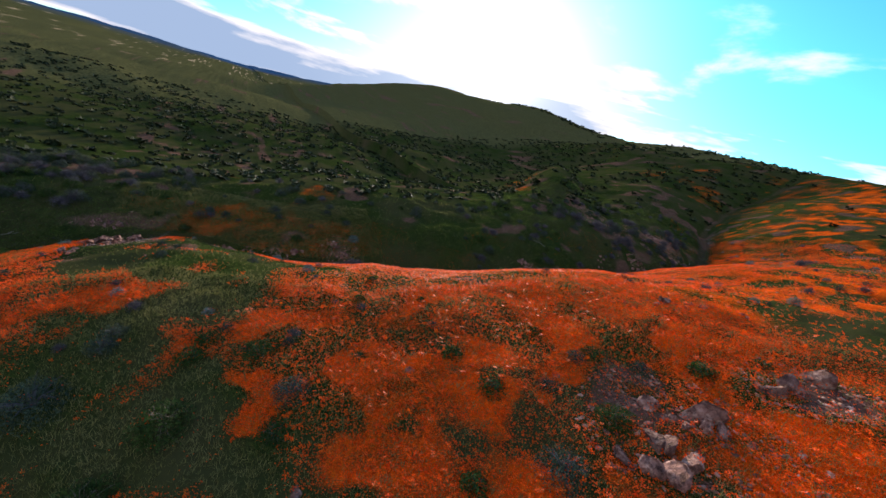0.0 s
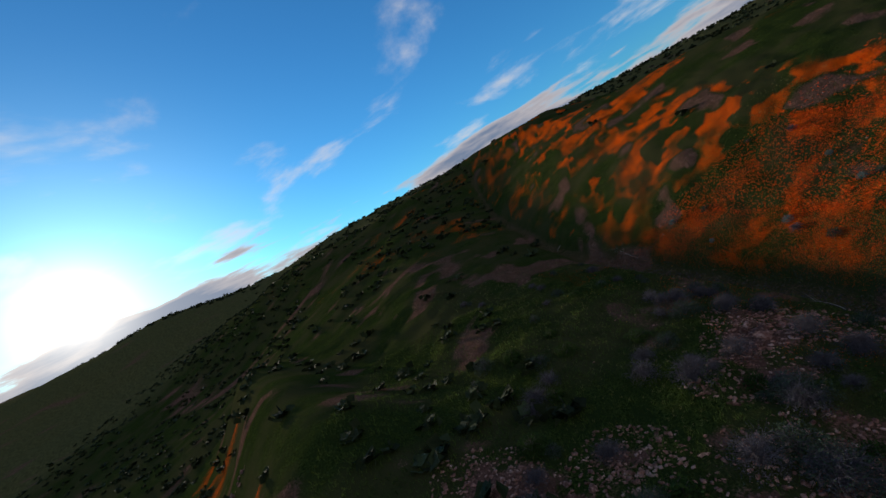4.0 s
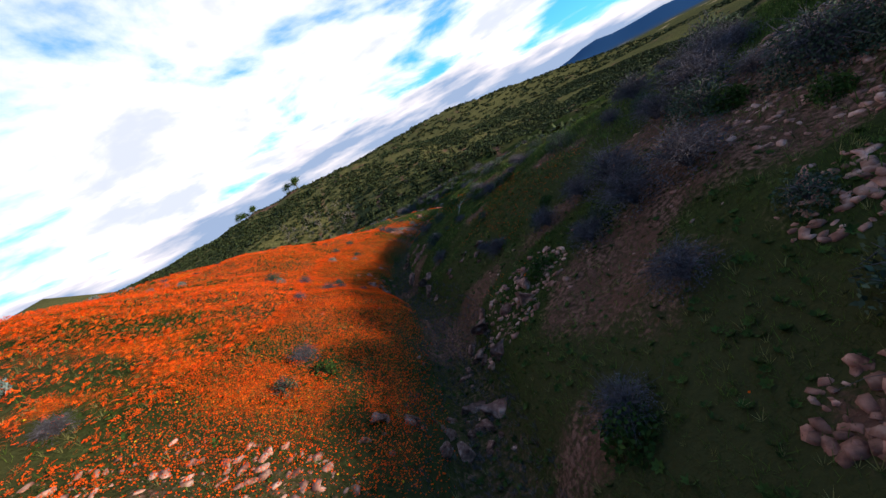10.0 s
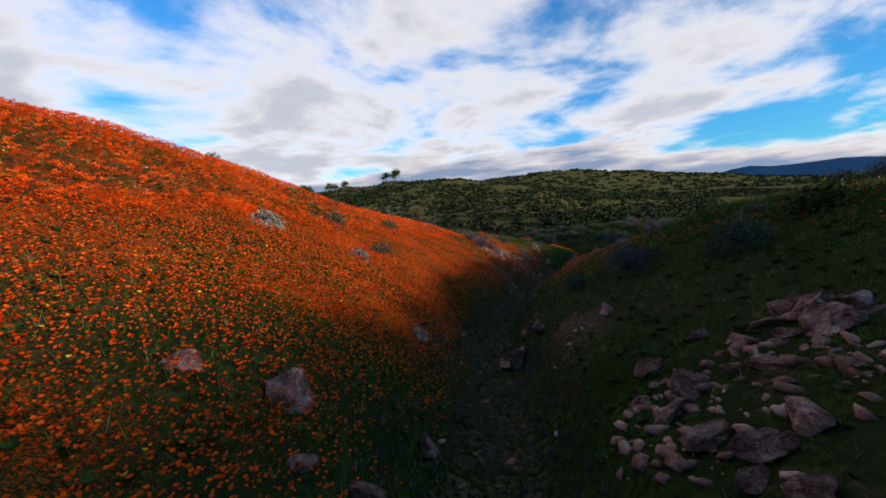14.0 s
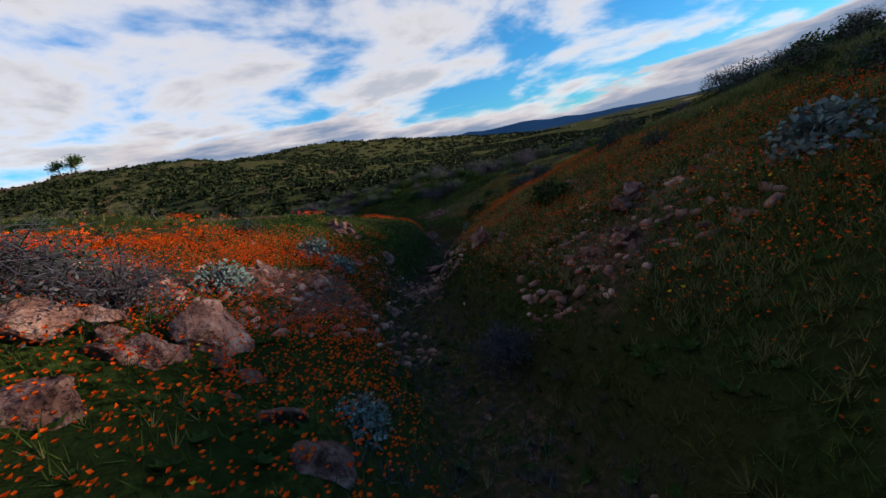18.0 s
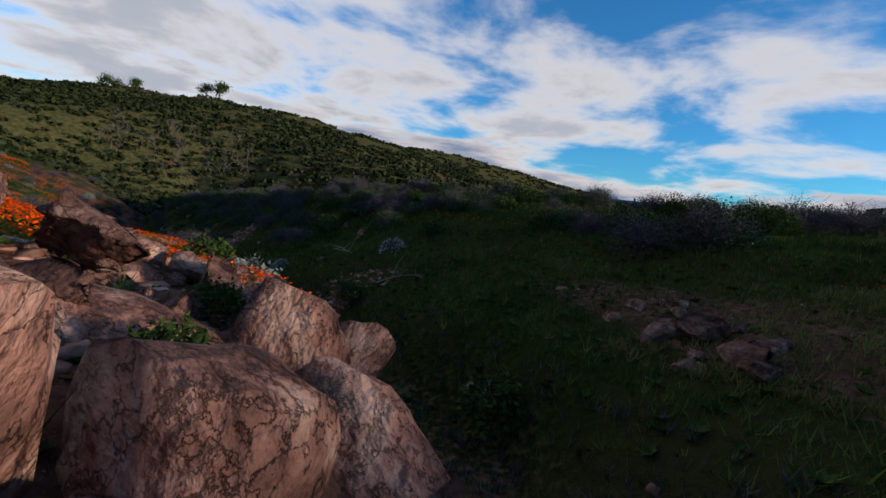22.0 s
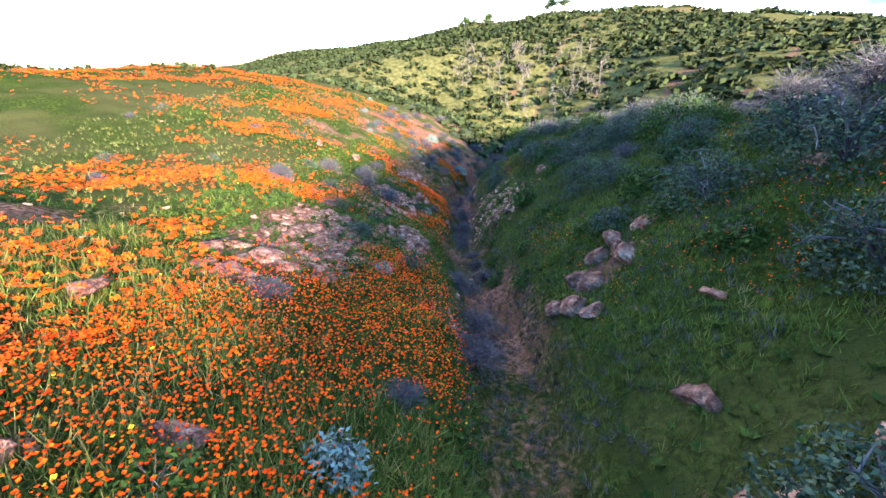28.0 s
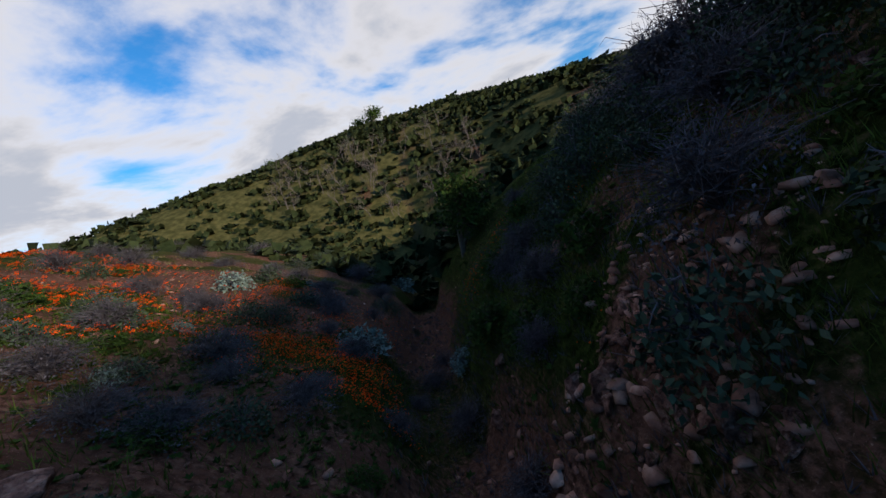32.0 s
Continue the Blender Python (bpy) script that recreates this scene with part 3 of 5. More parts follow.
def many(tv, tf, at, scale, rng, lean=0.35, squash=None):
    """Copies of a small shape, each turned, leaned and scaled, as one pile of vertices and faces."""
    n = len(at)
    a, b, c = rng.uniform(0, 2 * np.pi, n), rng.normal(0, lean, n), rng.normal(0, lean, n)
    ca, sa, cb, sb, cc, sc = np.cos(a), np.sin(a), np.cos(b), np.sin(b), np.cos(c), np.sin(c)
    z = np.zeros(n)
    o = np.ones(n)
    rz = np.stack([np.stack([ca, -sa, z], -1), np.stack([sa, ca, z], -1), np.stack([z, z, o], -1)], 1)
    rx = np.stack([np.stack([o, z, z], -1), np.stack([z, cb, -sb], -1), np.stack([z, sb, cb], -1)], 1)
    ry = np.stack([np.stack([cc, z, sc], -1), np.stack([z, o, z], -1), np.stack([-sc, z, cc], -1)], 1)
    rot = np.einsum("nij,njk,nkl->nil", rx, ry, rz)
    sv = tv[None] * np.asarray(scale).reshape(n, 1, -1)
    v = np.einsum("nij,nkj->nki", rot, sv) + at[:, None]
    f = tf[None] + (np.arange(n) * len(tv))[:, None, None]
    return v.reshape(-1, 3), f.reshape(-1, tf.shape[1])


def join(*piles):
    vs, fs, base = [], [], 0
    for v, f in piles:
        vs.append(v)
        fs.append(f + base)
        base += len(v)
    return np.concatenate(vs), np.concatenate(fs)


def part(name, mesh, parent, label="", m=None):
    ob = new(name, mesh)
    ob.parent = parent
    if m is not None:
        ob.matrix_basis = m
    return tagged(ob, label) if label else ob


def at_ground(x, y, sink=0.0):
    return float(ground_z(x, y)) - sink


def slope_turn(x, y, yaw, follow=0.7):
    """A turn that leans a thing with the slope it stands on."""
    e = 0.4
    gx = (at_ground(x + e, y) - at_ground(x - e, y)) / (2 * e)
    gy = (at_ground(x, y + e) - at_ground(x, y - e)) / (2 * e)
    up = Vector((-gx * follow, -gy * follow, 1)).normalized()
    return up.to_track_quat("Z", "Y").to_matrix().to_4x4() @ Matrix.Rotation(yaw, 4, "Z")


def tube(points, radii, sides=5):
    """A tapered stem through the points."""
    pts = np.asarray(points, float)
    d = np.gradient(pts, axis=0)
    d /= np.linalg.norm(d, axis=1, keepdims=True) + 1e-9
    side = np.cross(d, np.array([0.31, 0.17, 0.93]))
    side /= np.linalg.norm(side, axis=1, keepdims=True) + 1e-9
    other = np.cross(d, side)
    ang = np.arange(sides) * 2 * np.pi / sides
    v = pts[:, None] + np.asarray(radii, float)[:, None, None] * (np.cos(ang)[None, :, None] * side[:, None] + np.sin(ang)[None, :, None] * other[:, None])
    n = len(pts)
    i = np.arange(n * sides).reshape(n, sides)
    j = np.roll(i, -1, 1)
    f = np.stack([i[:-1], j[:-1], j[1:], i[1:]], -1).reshape(-1, 4)
    return v.reshape(-1, 3), f


# ---- rocks ----
def rock_shape(seed, flat=0.65, subdiv=2, cuts=9):
    """An angular boulder: a ball cut by random planes, then roughened; about 1 m across, its base a little under 0."""
    rng = np.random.default_rng(seed)
    bm = bmesh.new()
    bmesh.ops.create_icosphere(bm, subdivisions=subdiv, radius=0.62)
    v = np.array([p.co for p in bm.verts])
    f = np.array([[p.index for p in q.verts] for q in bm.faces])
    bm.free()
    for _ in range(cuts):
        n = rng.normal(size=3)
        n /= np.linalg.norm(n)
        lim = rng.uniform(0.16, 0.43)
        over = np.maximum(v @ n - lim, 0)
        v = v - over[:, None] * n
    v *= np.array([1.0, rng.uniform(0.6, 0.95), flat * rng.uniform(0.8, 1.15)])
    if subdiv > 1:
        v += 0.13 * (np.stack([fbm(v[:, 1] * 4 + seed + k * 7, v[:, 2] * 4 + v[:, 0] * 3, 3, seed + k) for k in range(3)], -1) - 0.5)
    v += rng.normal(0, 0.008, v.shape)
    v[:, 2] += 0.22 * flat
    return v, f


ROCKS = [raw_mesh("rock", *rock_shape(100 + i, 0.5 + 0.1 * (i % 5), 3, 9), MAT_ROCK) for i in range(9)]
BIG_ROCKS = [raw_mesh("rock", *rock_shape(300 + i, 0.75 + 0.08 * (i % 4), 4, 11), MAT_ROCK) for i in range(6)]
rock_rng = np.random.default_rng(5)


def boulder(x, y, size, label="angular pink granite boulder half sunk in the slope"):
    meshes = BIG_ROCKS if size > 0.55 else ROCKS
    ob = new("boulder", meshes[rock_rng.integers(len(meshes))])
    yaw = rock_rng.uniform(0, 6.28)
    ob.matrix_basis = Matrix.Translation((x, y, at_ground(x, y, 0.10 * size))) @ slope_turn(x, y, yaw) @ Matrix.Diagonal((size * 1.15, size, size * rock_rng.uniform(0.8, 1.1), 1))
    return tagged(ob, label, "boulder", "boulders along the gully")


def outcrop(x, y, length, width, tall, yaw, count, label):
    """A broken ledge: fitted angular stones, biggest in the middle."""
    base = new("rock_outcrop")
    base.matrix_basis = Matrix.Translation((x, y, at_ground(x, y)))
    tagged(base, label, "rock outcrop")
    for i in range(int(count * 1.7)):
        a, b = rock_rng.uniform(-1, 1), rock_rng.normal(0, 0.45)
        px, py = a * length / 2, b * width / 2
        wx, wy = x + px * math.cos(yaw) - py * math.sin(yaw), y + px * math.sin(yaw) + py * math.cos(yaw)
        s = (0.16 + 0.62 * rock_rng.random()**1.8) * (0.7 + 0.4 * (1 - abs(a))) * (0.45 + 0.42 * tall)
        meshes = BIG_ROCKS if s > 0.6 else ROCKS
        lift = max(0.0, 1 - abs(a)**2) * tall * 0.40 * rock_rng.uniform(-0.2, 1) * max(0, 1 - abs(b))
        z = at_ground(wx, wy) - at_ground(x, y) - 0.2 * s + lift
        m = Matrix.Translation((wx - x, wy - y, z)) @ slope_turn(wx, wy, rock_rng.uniform(0, 6.28), 0.9) @ Matrix.Diagonal((s * 1.25, s, s * rock_rng.uniform(0.8, 1.25), 1))
        part("stone", meshes[rock_rng.integers(len(meshes))], base, m=m)
    return base


def block_shape(seed):
    """A squared block with split corners and rough faces, about 1 m each way."""
    rng = np.random.default_rng(seed)
    bm = bmesh.new()
    bmesh.ops.create_cube(bm, size=1.0)
    bmesh.ops.subdivide_edges(bm, edges=bm.edges[:], cuts=4, use_grid_fill=True)
    bmesh.ops.triangulate(bm, faces=bm.faces[:])
    bm.verts.ensure_lookup_table()
    v = np.array([p.co for p in bm.verts])
    f = np.array([[p.index for p in q.verts] for q in bm.faces])
    bm.free()
    for _ in range(14):
        n = rng.normal(size=3)
        n /= np.linalg.norm(n)
        over = np.maximum(v @ n - rng.uniform(0.42, 0.62), 0)
        v = v - over[:, None] * n
    v += 0.05 * (np.stack([fbm(v[:, 1] * 3 + seed + k * 7, v[:, 2] * 3 + v[:, 0] * 2, 3, seed + k) for k in range(3)], -1) - 0.5)
    return v + rng.normal(0, 0.008, v.shape), f


BLOCKS = [raw_mesh("rock", *block_shape(500 + i), MAT_ROCK) for i in range(7)]


def cracked_ledge(x, y, length, width, yaw, size, proud, label):
    """Bedrock split into fitted blocks that follow the slope, with gaps where plants grow."""
    base = new("rock_outcrop")
    base.matrix_basis = Matrix.Translation((x, y, at_ground(x, y)))
    tagged(base, label, "rock outcrop")
    c, s, z0 = math.cos(yaw), math.sin(yaw), at_ground(x, y)
    row = -width / 2
    while row < width / 2:
        deep = size * rock_rng.uniform(0.7, 1.2)
        a = -length / 2 + rock_rng.uniform(0, size)
        while a < length / 2:
            w = size * rock_rng.uniform(0.5, 1.7)
            px, py = a + w / 2, row + deep / 2 + rock_rng.uniform(-0.2, 0.2) * deep
            edge = (2 * px / length)**2 + (2 * py / width)**2
            a += w * 1.02
            if edge > 1.15 or rock_rng.random() < 0.10 + 0.35 * edge:
                continue
            wx, wy = x + px * c - py * s, y + px * s + py * c
            up = proud * rock_rng.uniform(0.2, 1.3) * (1.2 - 0.7 * edge)
            thick = 0.30 + up
            m = Matrix.Translation((wx - x, wy - y, at_ground(wx, wy) - z0 + up - thick / 2)) @ slope_turn(wx, wy, 0, 0.9) @ Matrix.Rotation(yaw + rock_rng.uniform(-0.3, 0.3), 4, "Z") @ Matrix.Rotation(rock_rng.uniform(-0.22, 0.22), 4, "Y") @ Matrix.Rotation(rock_rng.uniform(-0.22, 0.22), 4, "X") @ Matrix.Diagonal((w * 1.05, deep * 1.08, thick, 1))
            part("stone", BLOCKS[rock_rng.integers(len(BLOCKS))], base, m=m)
        row += deep * 0.98
    return base


# ---- shrubs ----
LEAF_V = np.array([[0, 0, 0], [0.30, 0.42, 0.10], [0, 1, 0.0], [-0.30, 0.42, 0.10]])
LEAF_F = np.array([[0, 1, 2, 3]])


def dome_points(n, rng, flat=0.75, inner=0.55):
    d = rng.normal(size=(n, 3))
    d[:, 2] = np.abs(d[:, 2])
    d /= np.linalg.norm(d, axis=1, keepdims=True)
    r = rng.uniform(inner, 1.0, (n, 1))
    lump = 0.82 + 0.36 * fbm(d[:, 0] * 2.3 + 5 * r[0, 0], d[:, 1] * 2.3 + 9, 2, int(rng.integers(99)))
    p = d * r * lump[:, None] * 0.5
    p[:, 2] *= flat * 1.3
    return p


def stems(rng, n, reach, sides=4, thick=0.012, wild=0.18, tall=0.55, forks=2):
    piles = []
    for _ in range(n):
        a, out = rng.uniform(0, 6.28), rng.uniform(0.15, 1.0) * reach
        top = np.array([math.cos(a) * out, math.sin(a) * out, tall * rng.uniform(0.55, 1.1) * (1.15 - 0.5 * out / reach)])
        k = np.linspace(0, 1, 5)[:, None]
        pts = k * top * np.array([1, 1, 1]) + np.c_[np.zeros((5, 2)), 0.12 * np.sin(k[:, 0] * 3.14)] + rng.normal(0, wild * 0.10, (5, 3)) * k
        piles.append(tube(pts, thick * np.linspace(1, 0.35, 5), sides))
        for _ in range(forks):
            s = rng.integers(1, 4)
            tip = pts[s] + (top - pts[s]) * rng.uniform(0.5, 0.9) + rng.normal(0, wild, 3) * np.array([1, 1, 0.6])
            mid = (pts[s] + tip) / 2 + rng.normal(0, wild * 0.25, 3)
            piles.append(tube(np.array([pts[s], mid, tip]), thick * np.array([0.6, 0.4, 0.2]), 3))
    return join(*piles)


def leafy(seed, n, leaf, mat, flat=0.75, inner=0.5):
    rng = np.random.default_rng(seed)
    p = dome_points(n, rng, flat, inner)
    v, f = many(LEAF_V, LEAF_F, p, np.stack([np.full(n, leaf), leaf * rng.uniform(0.7, 1.4, n), np.full(n, leaf)], -1), rng, 0.9)
    return raw_mesh("leaves", v, f, mat)


SHRUBS = {}
for i in range(3):
    r = np.random.default_rng(700 + i)
    SHRUBS["silver", i] = (raw_mesh("stems", *stems(r, 12, 0.36, 4, 0.010, 0.10, 0.50), MAT_TWIG), leafy(720 + i, 620, 0.085, MAT_SILVER, 0.8))
    SHRUBS["sage", i] = (raw_mesh("stems", *stems(r, 14, 0.42, 4, 0.010, 0.12, 0.55), MAT_TWIG), leafy(740 + i, 700, 0.065, MAT_SAGE, 0.85))
    SHRUBS["green", i] = (raw_mesh("stems", *stems(r, 10, 0.36, 4, 0.009, 0.12, 0.45), MAT_BARK), leafy(760 + i, 600, 0.095, MAT_GREEN, 0.75))
    SHRUBS["twiggy", i] = (raw_mesh("branches", *stems(r, 60, 0.46, 3, 0.0055, 0.16, 0.55, 6), MAT_TWIG), leafy(780 + i, 900, 0.030, MAT_TWIG, 0.85, 0.55))
    SHRUBS["blossom", i] = (raw_mesh("stems", *stems(r, 22, 0.42, 3, 0.008, 0.15, 0.5, 3), MAT_TWIG), leafy(790 + i, 420, 0.05, MAT_BLOSSOM, 0.8, 0.85))
for i in range(3):
    SHRUBS["big sage", i] = (SHRUBS["sage", i][0], leafy(840 + i, 2400, 0.034, MAT_SAGE, 0.85))
    SHRUBS["big green", i] = (SHRUBS["green", i][0], leafy(850 + i, 2000, 0.045, MAT_GREEN, 0.75))
SHRUB_WORDS = {
    "silver": ("silver-leaved brittlebush mound among the flowers", "brittlebush", "foliage"),
    "sage": ("grey-green sagebrush with fine leaves", "sagebrush", "foliage"),
    "green": ("low leafy green shrub among the grass", "shrub", "foliage"),
    "twiggy": ("leafless grey-purple shrub of dry twigs", "dry shrub", "twig_crown"),
    "blossom": ("low twiggy shrub with dry white seed heads", "shrub", "bloom_crown"),
}
shrub_rng = np.random.default_rng(8)


def shrub(kind, x, y, size, tall=1.0, sink=0.04):
    words, category, crown = SHRUB_WORDS[kind]
    stem_mesh, leaf_mesh = SHRUBS["big " + kind if size > 1.5 and kind in ("sage", "green") else kind, int(shrub_rng.integers(3))]
    ob = new({"silver": "brittlebush", "sage": "sagebrush", "twiggy": "dry_shrub"}.get(kind, "shrub"))
    tagged(ob, words, category, {"silver": "brittlebushes", "sage": "sagebrushes", "twiggy": "dry shrubs"}.get(kind, "green shrubs"))
    ob.matrix_basis = Matrix.Translation((x, y, at_ground(x, y, sink * size))) @ slope_turn(x, y, shrub_rng.uniform(0, 6.28), 0.45) @ Matrix.Diagonal((size, size * shrub_rng.uniform(0.85, 1.1), size * tall * shrub_rng.uniform(0.85, 1.1), 1))
    part("stem", stem_mesh, ob)
    part(crown, leaf_mesh, ob)
    return ob


# ---- trees ----
def branching(rng, base, direction, length, radius, depth, piles, tips, spread=0.55, sides=5):
    d = np.array(direction, float)
    d /= np.linalg.norm(d)
    pts = [np.array(base, float)]
    for _ in range(4):
        d = d + rng.normal(0, 0.10, 3) + np.array([0, 0, 0.04])
        d /= np.linalg.norm(d)
        pts.append(pts[-1] + d * length / 4)
    piles.append(tube(np.array(pts), radius * np.linspace(1, 0.62, 5), sides if depth > 1 else 3))
    if depth == 0:
        tips.append(pts[-1])
        return
    for k in range(3 if depth > 1 else 4):
        nd = d + rng.normal(0, spread, 3) + np.array([0, 0, 0.15])
        branching(rng, pts[-1 if k < 2 else 2 + k % 2], nd, length * rng.uniform(0.55, 0.8), radius * 0.58, depth - 1, piles, tips, spread, sides)


def tree_meshes(seed, tall, radius, depth, bark, leaf=None, per_tip=26, clump=0.9, leaf_size=0.2):
    rng = np.random.default_rng(seed)
    piles, tips = [], []
    branching(rng, (0, 0, -0.3), (0.05, 0.02, 1), tall * 0.36, radius, depth, piles, tips)
    trunk = raw_mesh("trunk", *join(*piles), bark)
    if leaf is None:
        return trunk, None
    tips = np.array(tips)
    n = per_tip * len(tips)
    p = np.repeat(tips, per_tip, 0) + rng.normal(0, clump * 0.5, (n, 3)) * np.array([1, 1, 0.7])
    v, f = many(LEAF_V, LEAF_F, p, np.full((n, 1), leaf_size) * rng.uniform(0.7, 1.3, (n, 1)), rng, 1.0)
    return trunk, raw_mesh("crown", v, f, leaf)


def tree(meshes, name, x, y, size, yaw, label, category, group="", sink=0.1):
    ob = new(name)
    tagged(ob, label, category, group)
    ob.matrix_basis = Matrix.Translation((x, y, at_ground(x, y, sink))) @ Matrix.Rotation(yaw, 4, "Z") @ Matrix.Diagonal((size, size, size, 1))
    part("trunk", meshes[0], ob)
    if meshes[1]:
        part("crown", meshes[1], ob)
    return ob


# ---- big rocks and ledges, down the gully ----
for x, y, s in [(-12.9, 21.2, 1.1), (-13.6, 21.8, 0.8), (-12.0, 22.3, 0.7), (-10.4, 23.5, 0.65), (-10.7, 22.6, 0.75), (-12.0, 24.2, 0.85), (-11.2, 23.2, 0.5), (-9.6, 23.0, 0.45), (-10.0, 30.7, 0.5), (-10.4, 30.3, 0.55), (-11.9, 32.5, 0.4), (-11.1, 31.5, 0.42), (-10.8, 31.8, 0.3), (-13.3, 36.0, 0.9), (-13.2, 33.7, 0.5), (-11.9, 31.8, 0.35),
                (-16.1, 37.7, 0.7), (-14.3, 41.7, 0.9), (-10.6, 29.4, 0.25), (-13.4, 37.2, 0.8), (-13.0, 36.6, 0.6), (-14.2, 40.3, 0.5), (-16.6, 40.3, 0.7)]:
    boulder(x, y, s)
for x, y, s in [(-11.5, 45.7, 0.62), (-11.2, 46.3, 0.8), (-11.7, 46.4, 0.5), (-12.3, 45.3, 0.4), (-13.4, 45.4, 0.55), (-13.2, 44.8, 0.5), (-13.0, 44.3, 0.5), (-12.6, 44.5, 0.5), (-13.1, 46.5, 0.4), (-13.3, 44.1, 0.34), (-12.6, 49.9, 0.56), (-13.5, 46.0, 0.35), (-12.9, 45.7, 0.5), (-14.4, 51.2, 0.8), (-13.9, 51.3, 0.62), (-14.9, 51.0, 0.6), (-17.0, 43.9, 0.3), (-16.7, 44.2, 0.43), (-17.4, 44.4, 0.56),
                (-18.1, 44.0, 0.4), (-16.8, 48.7, 0.48), (-12.1, 46.2, 0.46), (-13.1, 43.7, 0.37), (-12.2, 46.9, 0.35), (-11.3, 46.6, 0.5), (-16.2, 45.0, 0.5), (-16.4, 46.0, 0.4), (-14.0, 69.0, 0.9), (-13.3, 66.9, 0.5), (-13.6, 67.4, 0.4), (-14.8, 67.5, 0.65)]:
    boulder(x, y, s)
for x, y, s in [(-7.9, 73.2, 0.9), (-8.6, 73.9, 0.3), (-9.3, 77.0, 0.55), (-12.4, 72.2, 0.62), (-12.7, 71.7, 0.34), (-13.2, 73.1, 0.66), (-14.2, 74.0, 0.5), (-13.5, 72.5, 0.5), (-7.8, 72.3, 0.58), (-8.3, 76.4, 0.65), (-8.9, 74.5, 0.55), (-9.5, 74.4, 0.5), (-10.6, 73.7, 0.5), (-11.7, 72.2, 0.3), (-7.5, 76.9, 1.0), (-7.2, 76.4, 0.5), (-10.1, 78.9, 0.47), (-9.8, 78.3, 0.33),
                (-10.4, 78.6, 0.3), (-10.6, 78.1, 0.34), (-3.7, 86.2, 0.7), (-5.3, 86.4, 0.45), (-4.0, 85.5, 0.55), (-4.7, 83.4, 0.9), (-4.3, 84.0, 0.6), (-5.0, 82.9, 0.55), (-5.0, 91.5, 0.95), (-5.5, 91.0, 0.6), (-6.0, 90.3, 0.45), (-5.1, 92.4, 0.34)]:
    boulder(x, y, s)
for x, y, s in [(-6.2, 94.6, 0.34), (-5.8, 95.1, 0.32), (-5.7, 95.5, 0.32), (-7.0, 94.1, 0.25), (-7.3, 95.0, 0.25), (-8.8, 99.7, 0.7), (-8.2, 98.1, 0.48), (-8.5, 99.3, 0.5), (-10.9, 96.7, 0.5), (-9.6, 96.5, 0.53), (-8.8, 96.5, 0.46), (-10.8, 97.4, 0.33), (-8.1, 98.7, 0.42), (-11.2, 102.3, 0.6), (-9.3, 99.9, 0.42), (-6.1, 101.0, 0.47), (-7.8, 96.7, 0.6), (-8.4, 97.2, 0.34),
                (-16.3, 105.8, 0.8), (-11.6, 108.9, 0.5), (-11.4, 108.1, 0.45), (-11.5, 106.3, 0.5), (-10.5, 104.1, 0.46), (-10.0, 105.0, 0.55), (-13.0, 112.3, 0.7), (-14.0, 114.2, 0.6), (-25.4, 123.8, 0.55), (-24.5, 122.3, 0.6), (-32.6, 146.1, 0.5)]:
    boulder(x, y, s)
outcrop(-11.3, 46.1, 1.2, 1.0, 0.9, 0.8, 7, "split pink rock standing out of the dark grass")
outcrop(-14.3, 51.9, 1.9, 0.9, 0.8, 1.2, 10, "broken pale rocks at the bend of the bed")
cracked_ledge(-4.2, 10.9, 4.4, 1.5, 0.75, 0.5, 0.38, "long pink ledge of cracked rock on the bank")
outcrop(-4.2, 10.9, 5.6, 2.2, 0.5, 0.75, 14, "pink stones scattered round the ledge")
outcrop(-14.4, 20.2, 3.0, 1.6, 0.8, 0.3, 16, "pale broken ledge beside the gully bed")
outcrop(-25.2, 17.7, 5.0, 3.4, 0.7, 0.9, 26, "pink stone scree among the poppies")
outcrop(-16.3, 11.4, 2.4, 2.2, 0.45, 0.2, 16, "low ring of pale stones among poppies")
outcrop(-12.6, 24.4, 2.6, 1.2, 0.7, 1.4, 12, "cracked pink rocks on the gully bank")
outcrop(-16.9, 40.8, 2.2, 0.9, 0.9, 1.5, 12, "rocky bank under the poppies")
outcrop(-7.6, 68.6, 2.6, 1.6, 0.9, 0.6, 18, "crumbling reddish ledge in the grass")
outcrop(-14.6, 68.6, 2.0, 1.3, 0.8, 0.4, 10, "pinkish boulders among poppies")
cracked_ledge(-6.0, 87.3, 4.6, 2.6, 0.9, 0.62, 0.42, "cracked grey-pink rock blocks among green herbs")
outcrop(-7.4, 88.4, 4.8, 2.6, 1.5, 0.9, 44, "tall jagged outcrop of red-brown rock")
outcrop(-0.6, 89.4, 3.4, 1.4, 0.7, 1.2, 16, "crumbling orange-brown rock in the cut bank")
outcrop(-9.9, 79.4, 3.0, 1.4, 0.7, 1.2, 18, "reddish broken rocks beside the gully bed")
outcrop(-6.4, 77.2, 2.2, 1.4, 0.9, 0.4, 12, "reddish angular rocks in the grassy bank")
outcrop(-11.5, 89.8, 4.0, 1.6, 0.9, 0.3, 18, "rough pink rocks along the bank top")
cracked_ledge(-12.0, 100.3, 4.2, 3.0, 2.0, 0.34, 0.08, "steep cracked pink rock face below the poppies")
cracked_ledge(-11.3, 102.3, 1.8, 1.2, 1.9, 0.34, 0.14, "small pink rock ledge above the bed")
outcrop(-12.9, 98.6, 4.2, 1.8, 0.4, 1.9, 16, "broken pink stones above the rock face")
outcrop(-20.4, 110.9, 8.4, 1.5, 1.0, 2.95, 38, "line of broken pale rocks down the slope")
outcrop(-16.2, 111.0, 3.4, 1.0, 0.8, 1.5, 16, "broken rocks at the foot of the slope")
